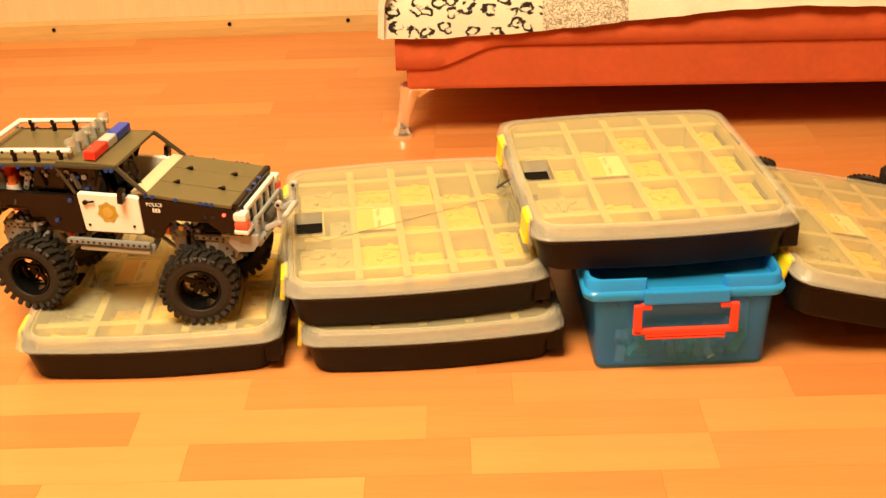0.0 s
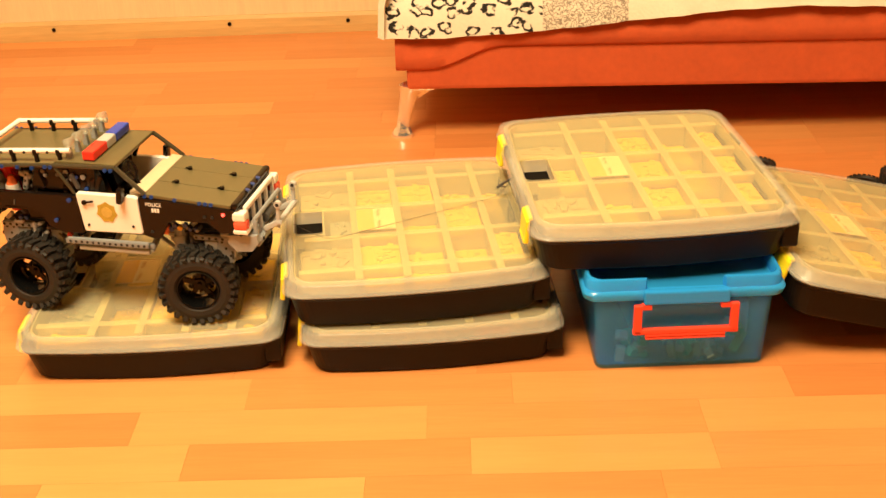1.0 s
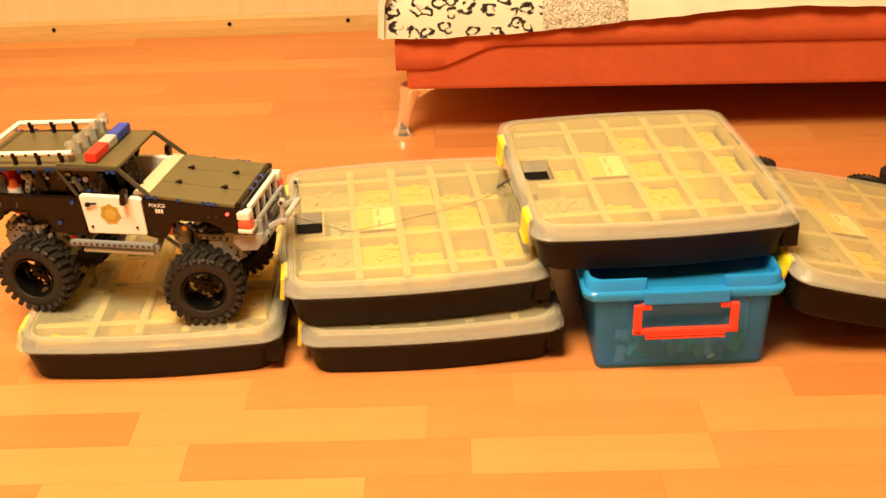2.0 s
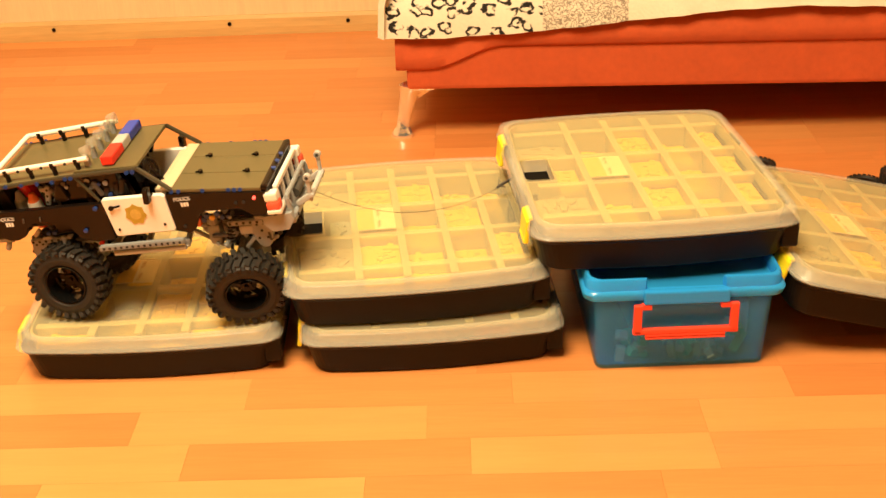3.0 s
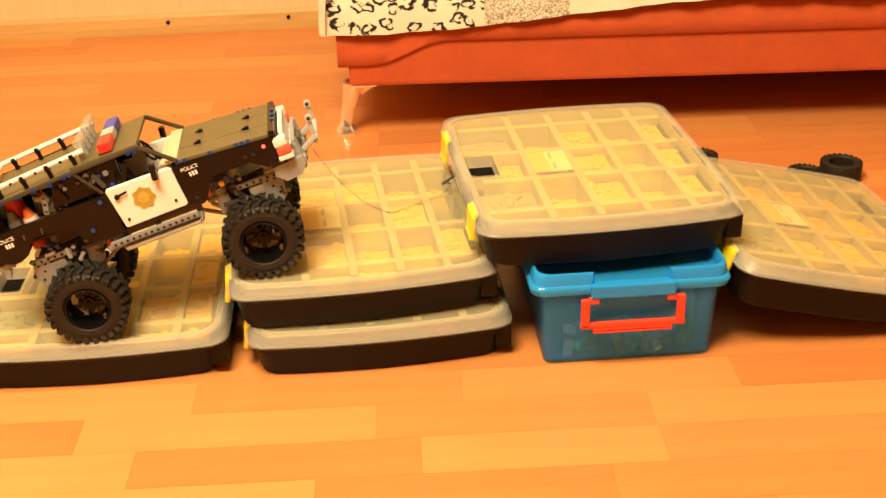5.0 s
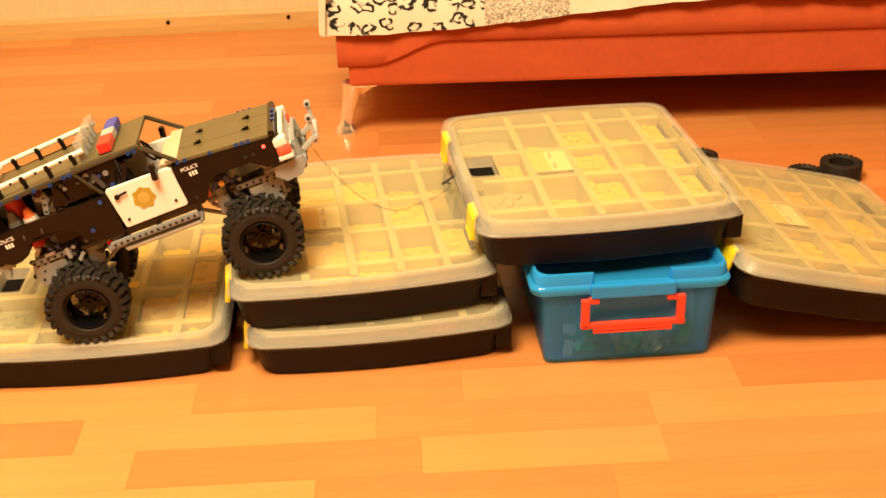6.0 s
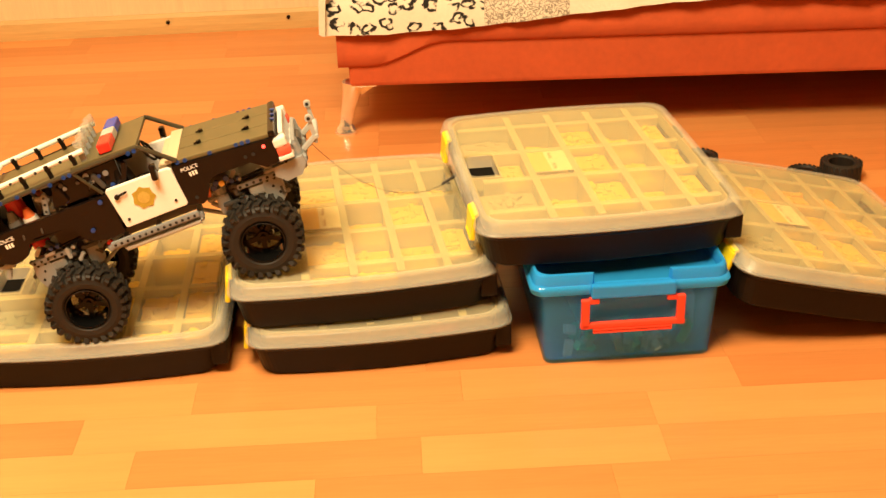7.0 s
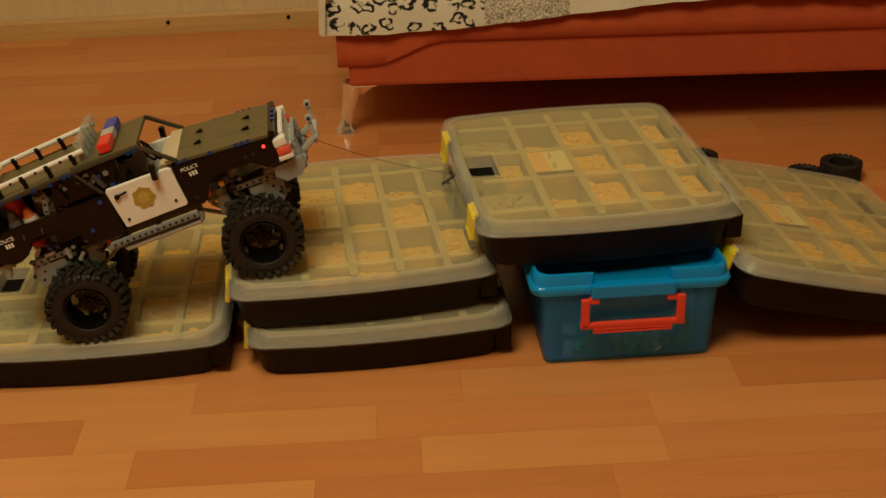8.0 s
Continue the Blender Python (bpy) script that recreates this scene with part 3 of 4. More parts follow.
# chassis and running gear
bm = bmesh.new()
for y in (-0.026, 0.026):
    beam(bm, (-0.175, y, 0.115), (0.175, y, 0.115), 0.011)
for x in (-0.17, -0.07, 0.0, 0.06, 0.165):
    beam(bm, (x, -0.028, 0.115), (x, 0.028, 0.115))
block(bm, (0.0, 0, 0.11), (0.11, 0.05, 0.018), bevel=0.002)
part("chassis", bm, DARK_GREY, truck)
bm = bmesh.new()
for sy in (-1, 1):
    for a, b in (((0.05, 0.02, 0.1), (0.1, 0.034, 0.075)), ((-0.05, 0.02, 0.1), (-0.1, 0.034, 0.075))):
        rod(bm, (a[0], sy * a[1], a[2]), (b[0], sy * b[1], b[2]), 0.003, 8)
tagged(part("suspension_links", bm, GREY, truck), kind="stuff")
for x in (-0.112, 0.108):
    for sy in (-1, 1):
        bm = bmesh.new()
        top, low = Vector((x + (0.012 if x > 0 else -0.012), sy * 0.04, 0.132)), Vector((x, sy * 0.04, 0.074))
        rod(bm, low, top, 0.0028, 8)
        for k in range(7):
            p = low.lerp(top, 0.2 + 0.1 * k)
            rod(bm, p - (top - low) * 0.018, p + (top - low) * 0.018, 0.0065, 12)
        part("shock_absorber", bm, DARK_GREY, truck)
# gearboxes over the axles, boxed in by a jumble of beams
for x, sx in ((0.125, 1), (-0.13, -1)):
    gear = part("gearbox", block(bmesh.new(), (x, 0, 0.106), (0.06, 0.05, 0.03), bevel=0.003), DARK_GREY, truck, "dark gearbox over the axle")
    for sy in (-1, 1):
        bm = block(bmesh.new(), (x - 0.034 * sx, sy * 0.034, 0.1), (0.018, 0.02, 0.03), bevel=0.004)
        rod(bm, (x - 0.034 * sx, sy * 0.034, 0.1), (x - 0.034 * sx, sy * 0.034, 0.124), 0.009, 12)
        part("motor", bm, GREY, gear, "grey motor housing")
        bm = beam(bmesh.new(), (x - 0.01 * sx, sy * 0.045, 0.117), (x + 0.046 * sx, sy * 0.045, 0.117))
        bar = part("side_beam", bm, GREY, gear)
        holes(bar, (x - 0.006 * sx, sy * 0.0488, 0.117), (x + 0.042 * sx, sy * 0.0488, 0.117), 6, (0, sy, 0), 0.002)
        bm = block(bmesh.new(), (x + 0.02 * sx, sy * 0.04, 0.104), (0.034, 0.012, 0.014), bevel=0.003)
        part("side_plate", bm, PALE_GREY if sx > 0 else GREY, gear)
        # portal hub carrier: a rounded plate, its pin holes' shade painted as discs
        px, pz = x + 0.035 * sx, 0.1
        pts = [(px + 0.014 * math.cos(a), pz + 0.023 * math.sin(a) * (1.1 if math.sin(a) < 0 else 1)) for a in [2 * math.pi * k / 14 for k in range(14)]]
        hub = soften(part("hub_carrier", side_plate(bmesh.new(), pts, sy * 0.0465, sy * 0.036), GREY, gear, "grey hub carrier"), 0.0015)
        for dx, dz in ((-0.005, 0.012), (0.005, 0.012), (0.0, 0.002), (0.006, -0.009), (-0.006, -0.009)):
            part("hole_disc", rod(bmesh.new(), (px + dx, sy * 0.0455, pz + dz), (px + dx, sy * 0.0468, pz + dz), 0.002, 8), HOLE_SHADE, hub)
        pin(gear, (x - 0.012, sy * 0.049, 0.1305), (0, sy, 0))
        pin(gear, (x - 0.003, sy * 0.049, 0.1305), (0, sy, 0))
        rod_bm = rod(bmesh.new(), (x - 0.02, sy * 0.05, 0.127), (x + 0.03, sy * 0.05, 0.131), 0.0018, 8)
        part("cross_axle", rod_bm, BODY_BLACK, gear)
    clutter = random.Random(31 + sx)
    for mat, n in ((GREY, 34), (DARK_GREY, 18), (PALE_GREY, 30)):
        bm = bmesh.new()
        for _ in range(n):
            p = Vector((x + clutter.uniform(-0.05, 0.05), clutter.choice((-1, 1)) * clutter.uniform(0.022, 0.05), clutter.uniform(0.084, 0.132)))
            d = Vector(clutter.choice(((1, 0, 0), (0, 1, 0), (0, 0, 1), (0.7, 0, 0.7), (0.7, 0, -0.7)))) * clutter.uniform(0.005, 0.012)
            beam(bm, p - d, p + d, 0.0055, 0.0055)
        tagged(part("beam_jumble", bm, mat, gear), kind="stuff")
for x, z, mat in ((0.1, 0.133, LABEL_YELLOW), (0.088, 0.131, PIN_BLUE), (0.093, 0.136, PIN_BLUE), (0.108, 0.138, PIN_BLUE)):
    pin(truck, (x, -0.052, z), (0, -1, 0), mat, 0.0032)
part("wire_plug", block(bmesh.new(), (0.076, -0.05, 0.128), (0.012, 0.008, 0.014), (0, 12, 0), 0.002), ORANGE, truck, "orange plug behind the fender")
pin(truck, (-0.066, -0.056, 0.112), (0, -1, 0), BAR_RED, 0.0032)

axles = []
for name in ("front_axle", "rear_axle"):
    bm = bmesh.new()
    rod(bm, (0, -0.045, 0), (0, 0.045, 0), 0.0075, 12)
    block(bm, (0, 0, 0.002), (0.034, 0.034, 0.03), bevel=0.005)
    block(bm, (0, -0.036, 0.0), (0.022, 0.012, 0.03), bevel=0.002)
    block(bm, (0, 0.036, 0.0), (0.022, 0.012, 0.03), bevel=0.002)
    beam(bm, (-0.016 if name == "front_axle" else 0.016, -0.04, 0.016), (-0.016 if name == "front_axle" else 0.016, 0.04, 0.016))
    axles.append(part(name, bm, GREY, truck, "grey plastic axle"))

# sides with their wheel arches
ARCHED = [(-0.206, 0.178), (-0.21, 0.165), (-0.207, 0.142), (-0.19, 0.133), (-0.178, 0.133), (-0.166, 0.138), (-0.158, 0.152), (-0.148, 0.157), (-0.112, 0.155),
          (-0.098, 0.148), (-0.088, 0.128), (-0.066, 0.12), (-0.038, 0.121), (-0.038, 0.178)]
FENDER = [(0.052, 0.182), (0.05, 0.126), (0.07, 0.12), (0.078, 0.124), (0.09, 0.146), (0.1, 0.151), (0.148, 0.15), (0.158, 0.142), (0.166, 0.136), (0.182, 0.138),
          (0.188, 0.15), (0.187, 0.172), (0.12, 0.178)]
for sy in (-1, 1):
    bm = side_plate(bmesh.new(), ARCHED, sy * HALF, sy * (HALF - 0.008))
    quarter = soften(part("bed_side", bm, BODY_BLACK, truck, "black bed side panel"), 0.001)
    bm = side_plate(bmesh.new(), FENDER, sy * HALF, sy * (HALF - 0.008))
    fender = soften(part("fender", bm, BODY_BLACK, truck, "black front fender"), 0.001)
    flip = 0 if sy < 0 else 180
    for x, z, own, s in ((0.073, 0.1705, fender, 0.0072), (-0.184, 0.165, quarter, 0.0072)):
        lettering(own, "POLICE", s, pose(x, sy * (HALF + 0.0003), z, 90, 0, flip), WHITE)
        for k in range(3):
            part("print", block(bmesh.new(), (x + (0.004 * (k - 1)) + 0.002, sy * (HALF + 0.0003), z - 0.006), (0.0028, 0.0004, 0.0058)), WHITE, own)
    # flat black dots paint the shade of the fender's pin holes
    for x in (0.066, 0.145, 0.156):
        pin(fender, (x, sy * HALF, 0.132 if x < 0.1 else 0.16), (0, sy, 0), HOLE_SHADE, 0.002, 0.0005)
    part("diode", rod(bmesh.new(), (0.172, sy * HALF, 0.165), (0.172, sy * (HALF + 0.002), 0.165), 0.0022, 10), LED, fender, "lit red diode")
    pin(quarter, (-0.075, sy * HALF, 0.14), (0, sy, 0))
    pin(quarter, (-0.05, sy * HALF, 0.172), (0, sy, 0))
    for x in (-0.16, -0.135):
        bm = block(bmesh.new(), (x, sy * (HALF + 0.0005), 0.163), (0.0022, 0.001, 0.007), (0, 12, 0))
        part("trim_line", bm, DARK_GREY, quarter)
    # arch liner and inner bed wall
    for hx in (-0.13, 0.124):
        part("arch_liner", block(bmesh.new(), (hx, sy * 0.054, 0.153), (0.072, 0.024, 0.004), bevel=0.001), BODY_BLACK, truck)
    # door
    bm = side_plate(bmesh.new(), [(-0.0385, 0.182), (-0.034, 0.128), (-0.031, 0.1265), (0.05, 0.1275), (0.0525, 0.13), (0.051, 0.18), (0.046, 0.183), (-0.036, 0.184)],
                    sy * (HALF + 0.002), sy * (HALF - 0.006))
    door = soften(part("door", bm, WHITE, truck, "white door with a gold star badge"), 0.0012)
    badge = part("badge", star(bmesh.new(), 0.004, 0.158, sy * (HALF + 0.0023), 0.0158, 0.013, 7, 0.0006 * -sy), GOLD, door, "gold star badge")
    part("badge_centre", rod(bmesh.new(), (0.004, sy * (HALF + 0.0028), 0.158), (0.004, sy * (HALF + 0.0032), 0.158), 0.0078, 14), GOLD_PALE, badge)
    bm = bmesh.new()
    rod(bm, (-0.027, sy * (HALF + 0.002), 0.171), (-0.027, sy * (HALF + 0.005), 0.171), 0.0035, 10)
    beam(bm, (-0.027, sy * (HALF + 0.0045), 0.1715), (-0.012, sy * (HALF + 0.0045), 0.174), 0.003, 0.002)
    part("door_handle", bm, BODY_BLACK, door, "black door handle")
    # two dots of painted hole shade near the door's lower corners
    for x, z in ((0.04, 0.139), (-0.026, 0.137)):
        pin(door, (x, sy * (HALF + 0.002), z), (0, sy, 0), HOLE_SHADE, 0.0016, 0.0004)
    bm = bmesh.new()
    block(bm, (0.031, sy * (HALF + 0.008), 0.187), (0.008, 0.012, 0.021), (0, 8, 0), 0.002)
    rod(bm, (0.034, sy * (HALF - 0.002), 0.183), (0.032, sy * (HALF + 0.006), 0.186), 0.002, 8)
    part("wing_mirror", bm, BODY_BLACK, door, "black wing mirror")
    # sill
    bm = bmesh.new()
    beam(bm, (-0.062, sy * (HALF + 0.004), 0.112), (0.06, sy * (HALF + 0.004), 0.112), 0.008)
    beam(bm, (-0.07, sy * (HALF - 0.006), 0.106), (0.064, sy * (HALF - 0.006), 0.106), 0.008)
    sill = part("sill", bm, MID_GREY, truck, "grey beam sill with pin holes")
    holes(sill, (-0.056, sy * (HALF + 0.0078), 0.112), (0.054, sy * (HALF + 0.0078), 0.112), 14, (0, sy, 0), 0.002)
    bm = rod(bmesh.new(), (-0.046, sy * (HALF + 0.001), 0.1), (0.058, sy * (HALF + 0.001), 0.1), 0.0035, 12)
    for x in (-0.046, 0.0, 0.058):
        beam(bm, (x, sy * (HALF - 0.002), 0.099), (x, sy * (HALF - 0.03), 0.11), 0.006)
    part("running_board", bm, PALE_GREY, truck, "pale grey tube step")
    # pillars and roof rails
    bm = bmesh.new()
    rod(bm, (0.062, sy * 0.066, 0.187), (0.023, sy * 0.062, 0.221), 0.0032, 8)
    rod(bm, (0.023, sy * 0.062, 0.221), (-0.075, sy * 0.063, 0.2195), 0.0032, 8)
    rod(bm, (-0.075, sy * 0.063, 0.2195), (-0.198, sy * 0.063, 0.213), 0.0032, 8)
    rod(bm, (-0.198, sy * 0.063, 0.213), (-0.205, sy * 0.064, 0.178), 0.003, 8)
    rod(bm, (-0.066, sy * 0.063, 0.217), (-0.043, sy * 0.064, 0.18), 0.0022, 8)
    part("roof_rail", bm, RAIL, truck, "dark roof rail and pillars")
    for x in (0.018, 0.01, -0.07, -0.078, -0.098, -0.12, -0.143, -0.166, -0.19, -0.198):
        pin(truck, (x, sy * 0.066, 0.2185 if x > -0.09 else 0.2155 if x > -0.17 else 0.2135), (0, sy * 0.8, 0.2), PIN_BLUE, 0.0023, 0.0025)
    for x in (0.062, 0.072, 0.105, 0.14, 0.148, 0.156):
        pin(truck, (x, sy * (HALF - 0.002), 0.1845 - 0.07 * (x - 0.06)), (0, sy * 0.9, 0.3), PIN_BLUE, 0.0023, 0.0025)

# floor pan, firewall and bed
bm = bmesh.new()
block(bm, (-0.02, 0, 0.124), (0.13, 0.112, 0.005), bevel=0.001)
block(bm, (-0.14, 0, 0.156), (0.13, 0.118, 0.004), bevel=0.001)
block(bm, (0.125, 0, 0.155), (0.13, 0.11, 0.004), bevel=0.001)
block(bm, (0.058, 0, 0.152), (0.005, 0.12, 0.056), bevel=0.001)
block(bm, (-0.206, 0, 0.157), (0.006, 0.128, 0.044), bevel=0.001)
part("floor_pan", bm, BODY_BLACK, truck)

# hood: three long panels, a front lip and pins
hood = part("hood", block(bmesh.new(), (0.122, 0, 0.1805), (0.122, 0.046, 0.005), (0, 4.6, 0), 0.0012), GLARE_PANEL, truck, "dark panelled hood")
for sy in (-1, 1):
    part("hood_panel", block(bmesh.new(), (0.122, sy * 0.045, 0.1803), (0.122, 0.0435, 0.005), (0, 4.6, 0), 0.0012), GLARE_PANEL, hood)
    for x in (0.09, 0.155):
        bm = rod(bmesh.new(), (x, sy * 0.023, 0.1835 - 0.08 * (x - 0.12)), (x, sy * 0.023, 0.1875 - 0.08 * (x - 0.12)), 0.0032, 10)
        beam(bm, (x - 0.008, sy * 0.023, 0.1852 - 0.08 * (x - 0.12)), (x, sy * 0.023, 0.1852 - 0.08 * (x - 0.12)), 0.0022, 0.0022)
        part("hood_pin", bm, BODY_BLACK, hood)
bm = block(bmesh.new(), (0.187, 0, 0.1755), (0.009, 0.132, 0.009), bevel=0.003)
part("hood_lip", bm, BODY_BLACK, hood)
for y in (-0.02, 0.0, 0.02):
    pin(hood, (0.19, y, 0.1795), (0.3, 0, 1), PIN_BLUE, 0.0026, 0.002)

# grille, headlights, bumper and winch
bm = bmesh.new()
for z in (0.136, 0.168):
    beam(bm, (0.197, -0.053, z), (0.197, 0.053, z), 0.008, 0.006)
for y in (-0.05, -0.025, 0.0, 0.025, 0.05):
    beam(bm, (0.1975, y, 0.134), (0.1975, y, 0.17), 0.005, 0.0055)
grille = part("grille", bm, WHITE, truck, "white grille frame")
part("grille_backing", block(bmesh.new(), (0.19, 0, 0.151), (0.004, 0.12, 0.044), bevel=0.001), BODY_BLACK, grille)
for sy in (-1, 1):
    light = part("headlight", block(bmesh.new(), (0.193, sy * 0.0615, 0.162), (0.018, 0.015, 0.013), bevel=0.003), WHITE, truck, "white headlight block")
    part("indicator", block(bmesh.new(), (0.194, sy * 0.0622, 0.1495), (0.019, 0.0155, 0.0125), bevel=0.004), clear_plastic("red_indicator_plastic", (0.9, 0.14, 0.08), 0.85, 0.15),
         light, "translucent red indicator")
    part("indicator_base", block(bmesh.new(), (0.194, sy * 0.0615, 0.1405), (0.02, 0.017, 0.006), bevel=0.0015), WHITE, light)
bm = bmesh.new()
for z, x, half in ((0.128, 0.205, 0.05), (0.112, 0.206, 0.042), (0.122, 0.212, 0.05)):
    beam(bm, (x, -half, z), (x, half, z), 0.008)
for y in (-0.05, -0.03, 0.03, 0.05):
    beam(bm, (0.17, y, 0.125), (0.214, y, 0.12), 0.007)
    beam(bm, (0.21, y, 0.112), (0.208, y, 0.15), 0.006, 0.005)
beam(bm, (0.207, -0.05, 0.15), (0.207, 0.05, 0.15), 0.006, 0.005)
for sy in (-1, 1):
    side_plate(bm, [(0.172, 0.13), (0.17, 0.118), (0.182, 0.106), (0.204, 0.108), (0.214, 0.122), (0.212, 0.132)], sy * 0.06, sy * 0.053)
bumper = part("front_bumper", bm, GREY, truck, "grey beam bumper with bull bar")
# dark dots painted as hole shade along the bumper beam
for y in (-0.045, -0.015, 0.015, 0.045):
    pin(bumper, (0.2155, y, 0.122), (1, 0, 0), HOLE_SHADE, 0.002, 0.0006)
bm = bmesh.new()
for y in (-0.032, 0.032):
    beam(bm, (0.214, y, 0.13), (0.236, y, 0.142), 0.007)
    beam(bm, (0.234, y, 0.132), (0.236, y, 0.166), 0.0055, 0.004)
    rod(bm, (0.236, y - 0.0035, 0.168), (0.236, y + 0.0035, 0.168), 0.0048, 14)
beam(bm, (0.236, -0.036, 0.141), (0.236, 0.036, 0.141), 0.006)
hoop = part("winch_hoop", bm, PALE_GREY, truck, "pale grey front hoop with lamp holders")
# dark cores paint the shade inside the lamp holders
for y in (-0.032, 0.032):
    part("hole_disc", rod(bmesh.new(), (0.236, y - 0.0038, 0.168), (0.236, y + 0.0038, 0.168), 0.0026, 10), HOLE_SHADE, hoop)
bm = rod(bmesh.new(), (0.208, -0.016, 0.138), (0.208, 0.016, 0.138), 0.007, 14)
part("winch_drum", bm, DARK_GREY, truck)

# cab inside: dashboard, seats, steering wheel
bm = bmesh.new()
block(bm, (0.0535, 0, 0.187), (0.016, 0.126, 0.004), (0, 6, 0), 0.001)
part("dash_strip", bm, TAN, truck, "tan strip below the windscreen")
part("dashboard", block(bmesh.new(), (0.043, 0, 0.176), (0.018, 0.112, 0.018), bevel=0.003), TAN, truck, "tan dashboard")
# Seats are coloured black, which puts the cab's shade into them.
for y in (-0.028, 0.028):
    bm = bmesh.new()
    block(bm, (-0.012, y, 0.148), (0.036, 0.034, 0.012), bevel=0.004)
    block(bm, (-0.03, y, 0.17), (0.011, 0.034, 0.046), (0, -12, 0), 0.004)
    part("seat", bm, BODY_BLACK, truck, "toy seat, black to darken the cab")
bm = bmesh.new()
m0 = pose(0.026, -0.03, 0.203, 0, 68, 0)
for k in range(20):
    a, b = 2 * math.pi * k / 20, 2 * math.pi * (k + 1) / 20
    rod(bm, m0 @ Vector((0.0155 * math.cos(a), 0.0155 * math.sin(a), 0)), m0 @ Vector((0.0155 * math.cos(b), 0.0155 * math.sin(b), 0)), 0.0018, 6)
for a in (0.5, 2.6, 4.7):
    rod(bm, m0 @ Vector((0, 0, 0)), m0 @ Vector((0.0155 * math.cos(a), 0.0155 * math.sin(a), 0)), 0.0014, 6)
rod(bm, m0 @ Vector((0, 0, 0)), (0.04, -0.028, 0.18), 0.002, 8)
part("steering_wheel", bm, BODY_BLACK, truck, "black steering wheel")

# Black block added behind the seats to make the cab's inside dark.
bm = bmesh.new()
block(bm, (-0.048, 0, 0.168), (0.008, 0.118, 0.078), (0, -6, 0), 0.002)
part("cab_dark_fill", bm, BODY_BLACK, truck, "black filler block behind the seats")
for sy in (-1, 1):
    bm = bmesh.new()
    for k in range(2):
        beam(bm, (-0.036 + 0.016 * k, sy * 0.058, 0.178), (-0.03 + 0.013 * k, sy * 0.056, 0.196 + 0.004 * (k % 2)), 0.0065, 0.0055)
    tagged(part("window_gear", bm, BODY_BLACK, truck), kind="stuff")

# black frame panels behind the side windows, studded with small pins
for sy in (-1, 1):
    bm = side_plate(bmesh.new(), [(-0.112, 0.181), (-0.1, 0.213), (-0.012, 0.215), (-0.014, 0.19), (-0.016, 0.178)], sy * 0.056, sy * 0.05)
    cage = soften(part("window_frame", bm, BODY_BLACK, truck, "black inner side frame with pins"), 0.001)
    dots = random.Random(17)
    for k in range(15):
        x, z = dots.uniform(-0.095, -0.022), dots.uniform(0.184, 0.209)
        pin(cage, (x, sy * 0.056, z), (0, sy, 0), dots.choice((MID_GREY, BODY_BLACK, PIN_BLUE, DARK_GREY, GREY)), dots.uniform(0.0018, 0.0032), 0.003)
    for k in range(4):
        x = -0.09 + 0.026 * k
        bm = beam(bmesh.new(), (x, sy * 0.059, 0.185), (x + dots.uniform(-0.012, 0.012), sy * 0.059, 0.207), 0.0065, 0.005)
        part("upright", bm, dots.choice((DARK_GREY, BODY_BLACK)), cage)
    # lever beams at the bed's front corner
    bm = beam(bmesh.new(), (-0.124, sy * 0.052, 0.176), (-0.116, sy * 0.052, 0.204), 0.007, 0.006)
    beam(bm, (-0.13, sy * 0.05, 0.2), (-0.112, sy * 0.05, 0.194), 0.007, 0.006)
    lever = part("lever", bm, GREY, truck, "grey lever beams in the bed")
    holes(lever, (-0.1225, sy * 0.0552, 0.181), (-0.1175, sy * 0.0552, 0.199), 3, (0, sy, 0), 0.0018)

# roof over the cab and the long rear roof
roof = part("roof", block(bmesh.new(), (-0.022, 0, 0.2225), (0.088, 0.12, 0.005), (0, 0.8, 0), 0.001), GLARE_PANEL, truck, "dark roof panel")
part("rear_roof", block(bmesh.new(), (-0.133, 0, 0.2165), (0.128, 0.124, 0.0045), (0, -2.4, 0), 0.001), GLARE_PANEL, roof)
for k, (mat, y, half) in enumerate(((BAR_RED, -0.0345, 0.042), (PALE_GREY, 0.0, 0.0266), (BAR_BLUE, 0.0345, 0.042))):
    part("light_bar_lens", block(bmesh.new(), (-0.018, y, 0.2325), (0.017, half, 0.0125), (0, 0.8, 0), 0.0022), mat, roof,
         ("red", "white", "blue")[k] + " light bar block")
part("light_bar_base", block(bmesh.new(), (-0.02, 0, 0.2256), (0.017, 0.1, 0.0025), bevel=0.0005), BODY_BLACK, roof)

# roof rack with posts, and a row of spot lamps at its front
bm = bmesh.new()
for sy in (-1, 1):
    rod(bm, (-0.043, sy * 0.055, 0.2395), (-0.183, sy * 0.055, 0.2315), 0.0036, 12)
rod(bm, (-0.183, -0.055, 0.2315), (-0.183, 0.055, 0.2315), 0.0036, 12)
rack = part("roof_rack", bm, WHITE, truck, "white tubular roof rack")
for sy in (-1, 1):
    for x in (-0.06, -0.095, -0.13, -0.165):
        bm = rod(bmesh.new(), (x, sy * 0.055, 0.217), (x, sy * 0.055, 0.2405 + 0.057 * (x + 0.045)), 0.0032, 8)
        block(bm, (x, sy * 0.055, 0.2375 + 0.057 * (x + 0.045)), (0.006, 0.0085, 0.0085), bevel=0.001)
        part("post", bm, DARK, rack, "black rack post")
        # a black dot for hole shade beside each post
        pin(rack, (x - 0.015, sy * 0.0585, 0.2385 + 0.057 * (x + 0.03)), (0, sy, 0), HOLE_SHADE, 0.0016, 0.0005)
